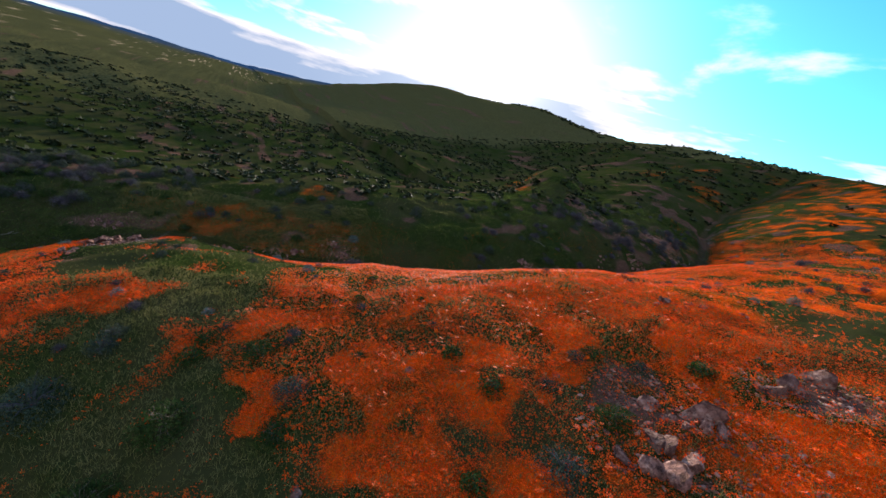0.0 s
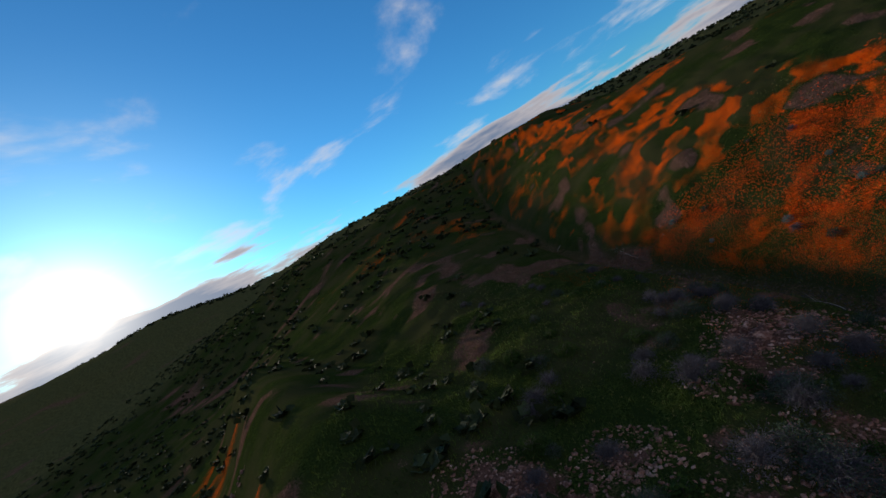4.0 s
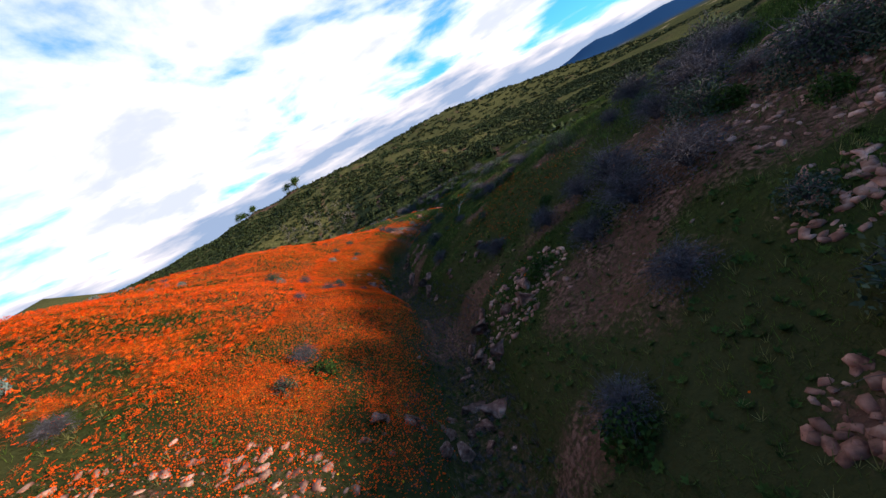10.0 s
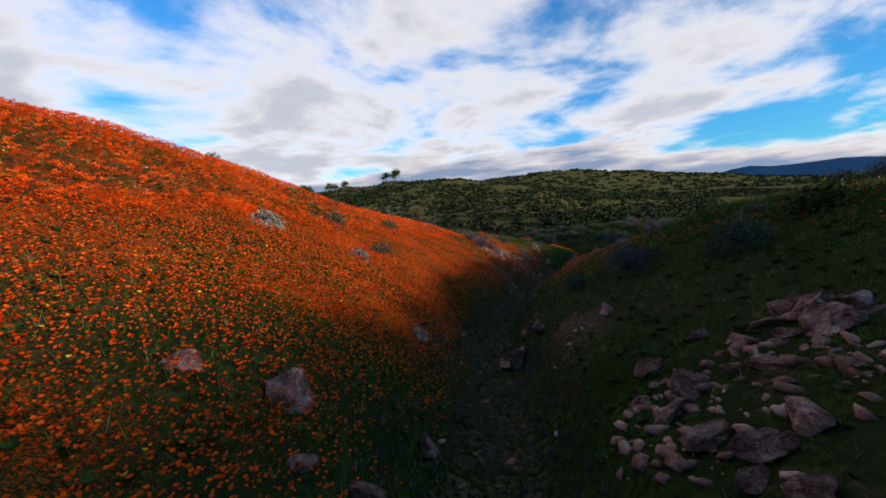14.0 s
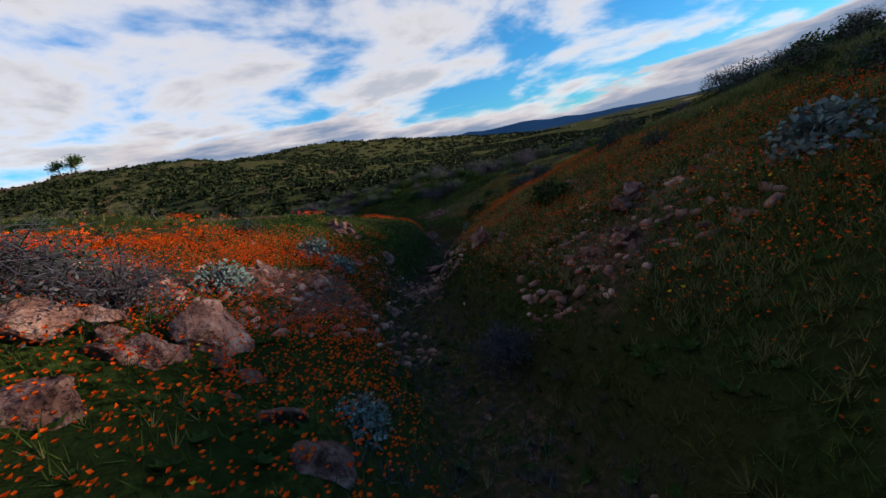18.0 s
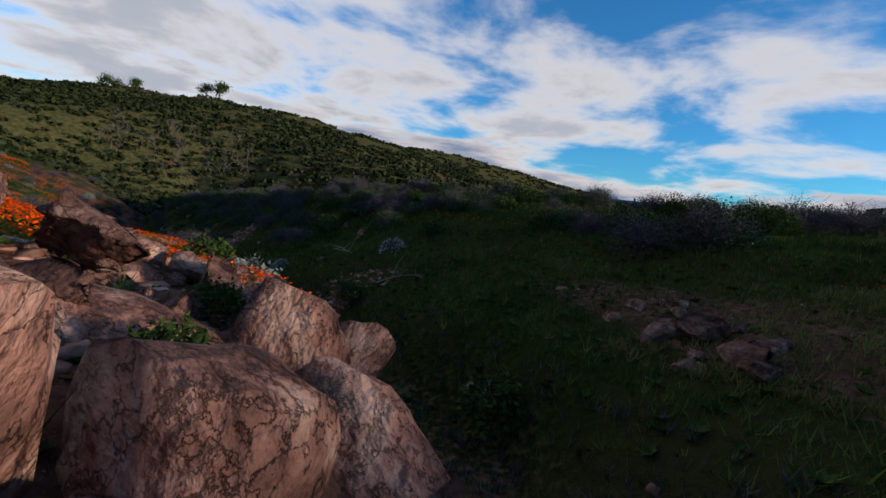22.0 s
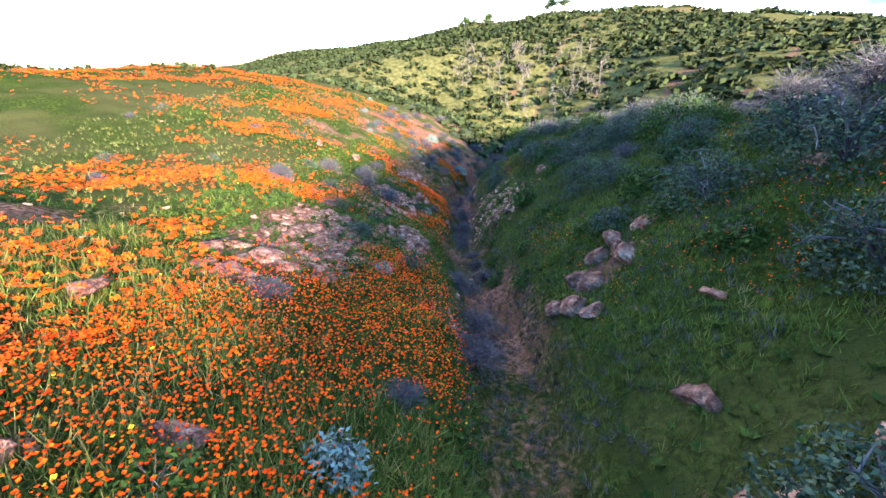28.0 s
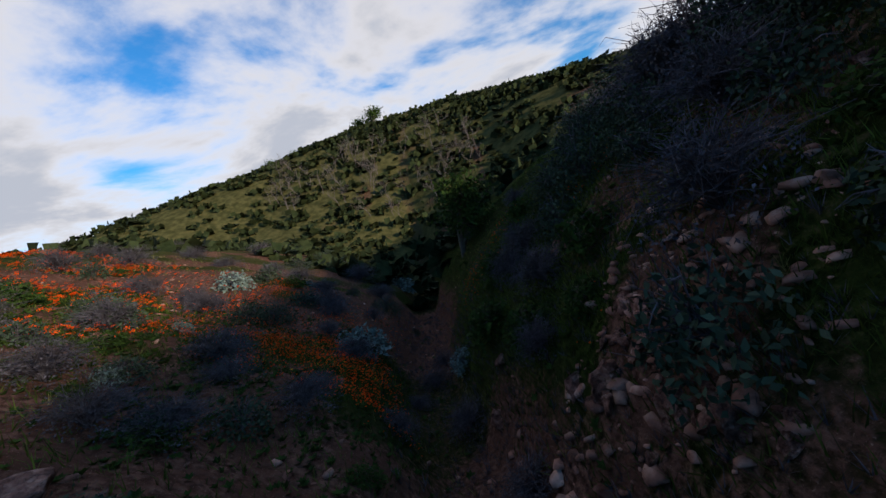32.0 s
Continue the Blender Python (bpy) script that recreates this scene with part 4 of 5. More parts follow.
outcrop(-12.9, 112.6, 2.6, 1.4, 0.8, 1.3, 16, "pale broken stones on the shaded bank")
cracked_ledge(-23.6, 118.0, 3.4, 2.2, 2.1, 0.36, 0.08, "worn pink bedrock with broken edges")
cracked_ledge(-22.4, 120.6, 2.4, 1.3, 2.1, 0.34, 0.16, "broken pink stones along the bed")
cracked_ledge(-31.4, 133.6, 3.2, 1.8, 2.1, 0.45, 0.10, "low pink rock slope above the bed")
outcrop(-25.9, 125.0, 4.2, 1.8, 0.7, 2.0, 22, "worn pink bedrock on the slope")
outcrop(-27.8, 129.0, 4.0, 1.4, 0.7, 2.1, 18, "worn pink bedrock above the bed")
outcrop(-30.5, 143.1, 1.5, 0.9, 0.25, 2.1, 18, "crumbling reddish rock in the earth cliff")
outcrop(-30.3, 142.1, 1.2, 0.5, 0.2, 2.1, 12, "pale crumbling stones in the earth cliff")
outcrop(-30.2, 146.4, 1.2, 0.5, 0.3, 2.1, 8, "pale stones on the edge of the bank")
cracked_ledge(-22.2, 116.0, 4.6, 2.6, 2.1, 0.42, 0.08, "smooth worn pink bedrock on the slope")
cracked_ledge(-16.2, 119.4, 2.4, 1.5, 1.1, 0.40, 0.30, "pale lichen-spotted rocks in the grass")
cracked_ledge(-27.2, 126.6, 4.2, 2.6, 2.1, 0.34, 0.08, "worn pink bedrock above the bed")
outcrop(-29.8, 140.0, 3.6, 1.4, 0.2, 2.1, 12, "loose broken rock under the earth cliff")
outcrop(-22.0, 128.4, 4.0, 1.4, 0.4, 2.1, 24, "loose rock on the steep brown bank")
outcrop(-42.6, 64.8, 5.4, 4.4, 0.6, 0.5, 30, "spread of pink rubble on the hillside")
outcrop(6.4, 20.2, 6.0, 3.0, 0.6, 0.4, 26, "pink rubble along the top of the bank")
outcrop(36.7, 11.8, 7.0, 2.4, 1.2, 1.2, 22, "broken grey rock wall on the spur")
outcrop(-36.0, 56.0, 7.0, 2.0, 0.9, 0.9, 16, "pale rocks along the hill's crest")

# ---- shrubs seen near the path ----
for kind, x, y, s in [("twiggy", -6.5, 11.5, 2.0), ("sage", -3.6, 22.9, 2.2), ("twiggy", -6.1, 20.8, 2.2), ("sage", -3.6, 16.3, 2.6), ("twiggy", -6.2, 7.4, 2.0), ("twiggy", -4.5, 7.3, 1.9), ("sage", -2.4, 6.9, 2.2), ("twiggy", -4.1, 4.2, 1.7), ("twiggy", -2.6, 4.5, 1.9), ("twiggy", -1.7, 4.3, 1.4), ("twiggy", -0.4, 14.2, 2.2),
                      ("twiggy", -1.3, 3.4, 1.5), ("green", -11.3, 11.6, 1.2), ("sage", -9.3, 10.2, 1.4), ("twiggy", 0.2, 31.1, 2.4), ("twiggy", -5.1, 6.0, 1.4), ("twiggy", -24.2, 5.4, 1.5), ("twiggy", -24.7, 9.1, 1.6), ("twiggy", -25.7, 12.2, 1.7), ("sage", -18.1, 15.5, 1.4), ("twiggy", -12.5, 0.5, 1.0), ("sage", -19.9, 3.5, 0.9), ("silver", -19.2, 13.1, 0.9), ("silver", -17.0, 0.8, 0.7)]:
    shrub(kind, x, y, s)
for kind, x, y, s in [("twiggy", -7.4, 13.2, 1.8), ("twiggy", -2.4, 20.4, 2.3), ("twiggy", -7.2, 21.6, 1.8), ("twiggy", -12.2, 12.6, 1.1), ("twiggy", -10.9, 10.8, 1.1), ("twiggy", -5.6, 14.2, 1.7), ("sage", -8.2, 15.2, 1.5), ("twiggy", -0.6, 19.4, 2.2), ("twiggy", 0.4, 26.6, 2.6), ("sage", -7.3, 17.2, 0.9), ("twiggy", -10.4, 13.6, 1.0), ("twiggy", -18.6, 11.0, 1.2), ("twiggy", -17.5, 12.6, 0.7),
                      ("green", -18.7, 16.2, 1.3), ("green", -15.9, 13.4, 0.8), ("silver", -20.4, 13.6, 0.6), ("sage", -17.2, 21.4, 0.8), ("silver", -24.9, 23.2, 1.2), ("silver", -22.8, 21.7, 1.0), ("twiggy", -7.0, 24.8, 1.5), ("twiggy", -3.4, 25.0, 1.8), ("twiggy", 1.6, 12.6, 1.9), ("sage", -0.4, 9.6, 1.6)]:
    shrub(kind, x, y, s)
for kind, x, y, s in [("sage", -8.3, 26.0, 1.0), ("twiggy", -17.1, 23.2, 1.0), ("green", -16.5, 22.4, 0.8), ("sage", -23.3, 41.7, 1.4), ("twiggy", -20.6, 39.0, 1.1), ("twiggy", -18.3, 37.3, 0.7), ("twiggy", -17.1, 36.6, 0.6), ("sage", -19.0, 54.8, 1.0), ("sage", -20.9, 55.6, 1.1), ("sage", -19.9, 60.6, 1.2), ("silver", -19.0, 52.2, 0.8),
                      ("silver", -13.9, 71.6, 1.0), ("silver", -13.0, 67.5, 0.55), ("twiggy", -15.4, 68.6, 1.7), ("twiggy", -14.7, 69.5, 1.4), ("twiggy", -16.2, 69.4, 1.5), ("sage", -15.4, 70.2, 1.2), ("twiggy", -10.4, 68.9, 1.1), ("silver", -11.9, 75.1, 1.1), ("silver", -11.5, 74.2, 0.8), ("sage", 0.2, 74.6, 1.7), ("sage", 2.6, 71.6, 1.8), ("sage", 1.0, 82.1, 1.5)]:
    shrub(kind, x, y, s)
for kind, x, y, s in [("sage", -4.7, 86.0, 0.9), ("silver", -2.9, 82.2, 0.6), ("green", -1.4, 83.2, 1.4), ("silver", -6.5, 91.2, 1.0), ("silver", -7.3, 92.5, 0.6), ("blossom", -3.6, 100.0, 1.1), ("twiggy", -9.7, 98.2, 1.3), ("twiggy", -7.4, 97.0, 1.0), ("silver", -7.0, 95.9, 0.85), ("twiggy", -12.8, 97.2, 1.0),
                      ("blossom", -7.8, 102.5, 0.9), ("silver", -17.1, 101.7, 1.1), ("sage", -13.6, 112.6, 1.6), ("sage", -11.9, 116.0, 2.4), ("twiggy", -10.6, 104.4, 1.2), ("twiggy", -11.4, 104.0, 1.0), ("twiggy", -9.6, 101.8, 1.0), ("sage", -14.6, 120.6, 2.2), ("sage", -9.0, 112.4, 2.0), ("sage", -11.0, 121.0, 2.0)]:
    shrub(kind, x, y, s)
for kind, x, y, s in [("twiggy", -29.2, 126.4, 1.5), ("twiggy", -30.2, 124.9, 1.3), ("twiggy", -28.2, 125.4, 0.9), ("twiggy", -27.4, 134.0, 1.8), ("twiggy", -24.6, 128.2, 1.3), ("twiggy", -25.5, 130.4, 1.5), ("sage", -22.0, 133.9, 2.0), ("sage", -23.6, 136.4, 2.0), ("sage", -19.6, 131.0, 1.9), ("silver", -26.0, 127.3, 0.6),
                      ("twiggy", -37.6, 145.8, 1.5), ("twiggy", -40.2, 146.2, 1.5), ("sage", -39.4, 149.4, 1.3), ("twiggy", -41.8, 150.4, 1.4), ("sage", -42.0, 155.0, 1.5), ("twiggy", -38.8, 153.2, 1.5), ("twiggy", -28.2, 144.6, 2.0), ("sage", -27.0, 142.6, 2.2), ("twiggy", -26.4, 145.2, 2.2), ("sage", -29.4, 147.6, 2.0), ("twiggy", -36.2, 148.6, 1.4), ("silver", -33.4, 149.0, 0.9)]:
    shrub(kind, x, y, s)

# green tufts in the cracks of the rock face and between the poppies above it
for x, y, s in [(-12.8, 101.9, 0.8), (-12.6, 101.5, 0.7), (-12.7, 102.6, 0.8), (-11.9, 101.5, 0.6), (-11.3, 101.7, 0.5), (-11.5, 100.5, 0.4), (-12.1, 100.3, 0.3), (-15.8, 104.0, 1.2), (-16.2, 102.7, 1.0), (-12.2, 102.5, 0.6), (-11.9, 103.4, 0.6), (-14.6, 103.2, 0.9), (-13.6, 104.6, 0.8), (-15.0, 106.0, 1.0), (-17.6, 105.0, 1.1)]:
    shrub("green", x, y, s, 0.6)
# grey round brush over the reddish slope of the lower gully
for i, (x, y, s) in enumerate([(-47.3, 154.2, 2.1), (-40.9, 146.7, 1.6), (-43.2, 150.1, 1.6), (-42.3, 153.2, 1.7), (-43.5, 158.1, 1.6), (-41.6, 156.8, 1.9), (-46.1, 169.0, 2.3), (-40.9, 162.5, 2.3), (-39.6, 166.2, 2.2), (-36.7, 144.8, 1.2), (-40.8, 149.5, 1.5), (-39.2, 150.4, 1.6), (-38.2, 152.5, 1.7), (-36.5, 149.8, 1.8), (-39.4, 153.1, 1.2), (-47.2, 151.1, 2.0), (-39.9, 144.4, 1.1)]):
    shrub(("twiggy", "silver", "sage")[(0, 2, 0, 1, 0)[i % 5]], x, y, s, 0.8)
for i, (x, y, s) in enumerate([(-38.2, 143.4, 1.4), (-37.8, 144.1, 0.9), (-35.3, 144.5, 1.2), (-36.0, 142.8, 1.2), (-35.7, 143.6, 1.1), (-36.7, 142.6, 1.2), (-35.6, 145.5, 1.0), (-44.8, 147.6, 1.4), (-46.0, 158.0, 1.9), (-49.4, 160.2, 2.0), (-44.4, 162.4, 1.9), (-50.2, 155.6, 1.9), (-48.6, 165.6, 2.2), (-43.2, 165.0, 2.0), (-52.6, 163.0, 2.2), (-38.6, 158.6, 1.8), (-37.4, 155.4, 1.7)]):
    shrub(("twiggy", "sage")[i % 3 == 1], x, y, s, 0.8)
# tall dark brush on the lip of the earth cliff
for kind, x, y, s in [("sage", -27.4, 149.4, 2.6), ("twiggy", -27.0, 148.2, 2.6), ("twiggy", -26.5, 147.6, 3.0), ("sage", -26.3, 146.6, 2.6), ("sage", -26.6, 155.6, 2.6), ("twiggy", -27.0, 152.4, 2.4), ("sage", -28.4, 151.0, 2.2), ("sage", -25.6, 145.4, 2.8), ("sage", -29.8, 149.6, 1.7), ("sage", -30.2, 147.0, 1.3), ("green", -31.4, 145.8, 1.1), ("green", -32.2, 147.4, 1.4), ("green", -31.8, 149.2, 1.4), ("sage", -29.0, 145.6, 1.1), ("green", -30.6, 144.6, 0.8), ("sage", -28.8, 141.6, 1.2)]:
    shrub(kind, x, y, s)
# leafy clumps and stones between the bedrock of the lower bank
for x, y, s in [(-29.1, 127.2, 0.9), (-28.6, 128.3, 0.9), (-28.5, 127.4, 0.8), (-28.1, 128.7, 0.7), (-26.2, 125.7, 0.7), (-25.9, 126.2, 0.6), (-26.0, 128.6, 0.6), (-25.5, 128.1, 0.8), (-25.3, 126.7, 0.5), (-30.3, 127.3, 0.9), (-33.2, 132.4, 0.7), (-31.6, 128.9, 0.7), (-27.1, 128.4, 0.6), (-22.6, 127.4, 0.7), (-21.4, 125.6, 0.8), (-20.6, 123.8, 0.8), (-19.8, 122.4, 0.9), (-21.6, 128.8, 0.9), (-20.4, 126.8, 0.9), (-19.0, 124.6, 1.0), (-23.2, 130.6, 0.7), (-18.4, 121.0, 0.9)]:
    shrub("green", x, y, s, 0.6)
for x, y, s in [(-27.8, 126.4, 0.6), (-26.6, 127.0, 0.5), (-28.2, 129.7, 0.6), (-27.4, 129.4, 0.6), (-26.5, 125.2, 0.35), (-26.2, 127.3, 0.4), (-34.9, 128.7, 0.7), (-32.8, 129.5, 0.6), (-26.0, 129.3, 0.6), (-25.8, 130.2, 0.5), (-24.3, 129.8, 0.35), (-24.2, 131.3, 0.5), (-23.4, 130.9, 0.3), (-23.5, 129.6, 0.3), (-21.8, 132.2, 0.6), (-24.5, 130.5, 0.45), (-22.6, 128.2, 0.2), (-23.0, 128.9, 0.2)]:
    boulder(x, y, s, "broken pink rock on the lower bank")

# herbs and dry twigs growing out of the tall outcrop
for kind, x, y, s in [("green", -6.0, 88.2, 0.4), ("twiggy", -5.3, 87.5, 0.4), ("green", -3.3, 89.9, 1.0), ("green", -8.1, 94.7, 1.1), ("green", -5.0, 96.4, 1.0), ("green", -5.9, 87.3, 0.4), ("twiggy", -5.7, 87.9, 0.4)]:
    shrub(kind, x, y, s, 0.9, -0.25)

# dark rounded bushes on the back of the poppy hill
for i, (x, y, s) in enumerate([(-33.5, 80.9, 2.4), (-35.7, 77.2, 1.8), (-30.2, 85.6, 2.9), (-37.6, 69.4, 1.4), (-34.9, 69.8, 1.2), (-38.5, 67.3, 1.1), (-37.8, 64.4, 1.2), (-41.1, 66.4, 1.8), (-41.8, 69.3, 2.0), (-40.9, 71.9, 1.2), (-30.7, 77.6, 1.9), (-34.0, 76.5, 1.9), (-32.9, 73.5, 0.9)]):
    shrub(("green", "sage")[i % 3 == 2], x, y, s, 0.7)
for i, (x, y, s) in enumerate([(-28.6, 79.9, 1.1), (-28.0, 84.0, 1.5), (-35.0, 65.3, 0.9), (-32.2, 69.6, 0.7), (-35.6, 82.7, 2.6), (-37.7, 65.2, 1.1), (-41.7, 58.6, 1.2), (-39.5, 63.3, 1.1), (-40.8, 61.3, 1.4), (-28.0, 79.0, 0.9), (-26.9, 76.2, 0.9), (-27.2, 83.7, 1.4), (-29.7, 80.4, 1.5)]):
    shrub(("green", "sage")[i % 2], x, y, s, 0.7)
for x, y, s in [(-42.4, 63.6, 1.7), (-42.2, 66.0, 1.0), (-41.0, 64.8, 0.9), (-42.9, 60.1, 1.1), (-43.0, 59.4, 1.1), (-43.3, 57.8, 1.5), (-43.2, 67.2, 1.0), (-43.8, 67.0, 1.2), (-42.5, 67.5, 0.8), (-43.2, 64.0, 0.9), (-42.8, 66.0, 1.0), (-38.5, 76.8, 0.7), (-35.0, 71.9, 0.45), (-38.2, 66.6, 0.4), (-43.5, 65.7, 1.2)]:
    boulder(x, y, s, "angular pink rock among rubble on the hill")
# brush on the bank above the first bend
for kind, x, y, s in [("sage", 2.9, 28.8, 3.0), ("twiggy", -2.2, 24.5, 3.0), ("sage", -2.6, 20.3, 2.6), ("sage", -2.0, 19.0, 2.4), ("twiggy", -3.4, 17.0, 1.9), ("twiggy", -6.6, 23.2, 2.3), ("twiggy", -8.9, 18.1, 1.3), ("twiggy", -11.1, 17.1, 1.2), ("twiggy", -11.5, 14.6, 1.2), ("twiggy", -8.5, 14.5, 1.4), ("twiggy", -7.6, 13.1, 1.1), ("twiggy", -10.7, 13.6, 1.1), ("green", -9.7, 23.1, 1.1), ("sage", -9.5, 50.3, 1.6)]:
    shrub(kind, x, y, s)
for kind, x, y, s in [("sage", 5.2, 73.7, 1.7), ("sage", -0.9, 68.9, 1.2), ("silver", -6.3, 66.7, 1.3), ("sage", -3.4, 71.0, 0.9), ("sage", -1.2, 74.2, 1.1), ("sage", -17.0, 124.2, 1.7), ("sage", -13.4, 114.0, 1.8), ("twiggy", -10.2, 112.2, 1.7), ("sage", -12.7, 120.4, 2.5), ("sage", -8.9, 119.3, 2.8), ("sage", -10.6, 106.9, 0.9), ("twiggy", -10.9, 104.2, 0.7)]:
    shrub(kind, x, y, s)
# leafy clumps, stones and dry shrubs broken over the lower banks
lower = np.random.default_rng(17)
for i in range(150):
    y = lower.uniform(104, 148)
    side = -1 if i % 5 < 3 else 1
    x = float(smooth_at(np.array([y]), ST_X)[0]) + side * lower.uniform(1.4, 8.0)
    if min(math.hypot(x - e[1], y - e[2]) for e in PATH) < 1.3:
        continue
    if i % 5 in (0, 3):
        shrub("green", x, y, lower.uniform(0.5, 1.1), 0.6)
    elif i % 5 in (1, 4):
        boulder(x, y, lower.uniform(0.25, 0.7), "pale pink rock lying among herbs")
    else:
        shrub(("twiggy", "silver", "sage", "green")[lower.integers(4)], x, y, lower.uniform(0.5, 1.0), 0.75)
# grey dry brush along the bed of the lower gully
bed_rng = np.random.default_rng(8)
for y in np.arange(117.0, 152.0, 1.5):
    x = float(smooth_at(np.array([y]), ST_X)[0]) + bed_rng.normal(0, 0.45)
    shrub("twiggy", x, float(y), bed_rng.uniform(0.9, 1.5), 0.8)


# scattered shrubs, thin on the poppy side, thicker on the shaded side and in the bed
wild = np.random.default_rng(21)
count = 0
while count < 330:
    y = wild.uniform(-12, 160)
    u = wild.uniform(-24, 22) if wild.random() < 0.75 else wild.uniform(1.5, 12)
    x = float(smooth_at(np.array([y]), ST_X)[0]) + u
    patch = float(fbm(np.array([x * 0.12]), np.array([y * 0.12]), 2, 91)[0])
    if abs(u) < 2.2 and y < 112 or patch < 0.42 or abs(u) < 4.5 and 60 < y < 100:
        continue
    if u < 0:
        kind = ("silver", "sage", "sage", "twiggy", "green")[wild.integers(5)]
        size = wild.uniform(0.5, 1.0)
    else:
        kind = ("sage", "twiggy", "green", "sage", "twiggy")[wild.integers(5)]
        size = wild.uniform(0.7, 1.5)
    if not (94 < y < 112 and -8 < u < 0):
        shrub(kind, x, y, size)
    count += 1

# dark brush along the crest of the shaded side and thick over the lower bank
for n, y_lo, y_hi, u_lo, u_hi, lo, hi in ((90, 92, 132, 6, 24, 1.3, 2.4), (40, 84, 100, 8, 22, 1.0, 2.0), (26, 6, 34, 8, 24, 1.0, 2.0), (34, 84, 128, 11, 19, 0.9, 1.6), (26, 40, 84, 13, 20, 0.9, 1.7), (64, 104, 152, 2.6, 11, 1.0, 2.0), (30, 124, 156, 5, 13, 1.8, 3.0), (22, 118, 156, -12, -3, 0.9, 1.5)):
    for k in range(n):
        y = wild.uniform(y_lo, y_hi)
        x = float(smooth_at(np.array([y]), ST_X)[0]) + wild.uniform(u_lo, u_hi)
        shrub(("sage", "twiggy", "sage", "green")[wild.integers(4)], x, y, wild.uniform(lo, hi))

# ---- dead wood ----
def dead_branch(x, y, length, yaw, seed, forks, label, raised=0.05):
    rng = np.random.default_rng(seed)
    k = np.linspace(0, 1, 7)
    pts = np.stack([k * length, 0.12 * length * np.sin(k * 2.6 + seed), raised + 0.10 * length * np.sin(k * 3.0) * rng.uniform(0.3, 1)], -1)
    piles = [tube(pts, 0.014 * np.linspace(1.3, 0.4, 7), 6)]
    for _ in range(forks):
        i = rng.integers(2, 6)
        tip = pts[i] + np.array([rng.uniform(0.15, 0.4), rng.choice([-1, 1]) * rng.uniform(0.15, 0.4), rng.uniform(0.05, 0.35)]) * length
        piles.append(tube(np.array([pts[i], (pts[i] + tip) / 2 + rng.normal(0, 0.03, 3) * length, tip]), 0.009 * np.array([1, 0.7, 0.35]), 5))
    ob = new("dead_branch", raw_mesh("dead_branch", *join(*piles), MAT_PALEWOOD, True))
    ob.matrix_basis = Matrix.Translation((x, y, at_ground(x, y))) @ slope_turn(x, y, yaw, 1.0)
    return tagged(ob, label, "branch", "dead branches")


dead_branch(-14.4, 15.6, 2.2, 1.75, 3, 0, "bleached white stick lying in the gully grass")
dead_branch(-3.0, -9.4, 3.2, 2.4, 12, 4, "bleached white log lying far up the gully", 0.2)
dead_branch(4.1, -19.4, 2.8, 0.9, 14, 3, "bleached white log across the upper gully", 0.2)
dead_branch(-9.9, 7.6, 1.6, 0.6, 4, 3, "forked white dead branch on the bank")
dead_branch(-9.0, 41.0, 1.9, 2.2, 5, 5, "grey dead branch standing out of the grass", 0.2)
dead_branch(-7.8, 76.6, 1.7, 0.9, 6, 6, "bleached forked branch on the grassy bank", 0.2)
dead_branch(-9.4, 86.0, 2.2, 2.8, 7, 7, "tangle of pale dead branches by the rocks", 0.1)
dead_branch(-4.4, 96.8, 1.8, 1.2, 8, 6, "dry forked branch on bare soil")
dead_branch(-5.4, 101.4, 2.0, 0.4, 9, 6, "fallen grey branch among dark shrubs")

# ---- trees on the far hill, bare sycamores in the valley, a dark oak ----
EVERGREEN = [tree_meshes(40 + i, 8.0, 0.28, 3, MAT_BARK, MAT_GREEN, 30, 2.0, 0.55) for i in range(2)]
for x, y, s in [(-60.5, 266, 1.05), (-66, 269, 0.95), (-92, 270, 0.8), (-97, 272, 0.75), (-101, 271, 0.8)]:
    tree(EVERGREEN[int(abs(x)) % 2], "evergreen_tree", x, y, s, x, "dark evergreen tree on the bare hilltop", "tree", "hilltop trees")
BARE = [tree_meshes(60 + i, 9.5, 0.10, 4, MAT_SYCAMORE) for i in range(3)]
bare_rng = np.random.default_rng(4)
for i in range(60):
    x, y = -66 + 36 * bare_rng.random(), 190 + 14 * bare_rng.random()
    tree(BARE[i % 3], "bare_tree", x, y, bare_rng.uniform(0.36, 0.52), i * 1.7, "leafless pale-trunked sycamore in the valley", "tree", "bare sycamores")
OAK = tree_meshes(80, 4.5, 0.22, 3, MAT_BARK, MAT_GREEN, 60, 1.0, 0.22)
tree(OAK, "oak_tree", -33.6, 158.0, 0.95, 0.4, "rounded dark green oak beside the bed", "tree")


# ---- loose stones, flowers and grass ----
def spread(n, rng, u_lo, u_hi, y_lo, y_hi):
    y = rng.uniform(y_lo, y_hi, n)
    x = smooth_at(y, ST_X) + rng.uniform(u_lo, u_hi, n)
    return x, y


def stuff(name, piles, mat, label, category, smooth=False):
    v, f = piles
    return tagged(new(name, raw_mesh(name, v, f, mat, smooth)), label, category, kind="stuff")


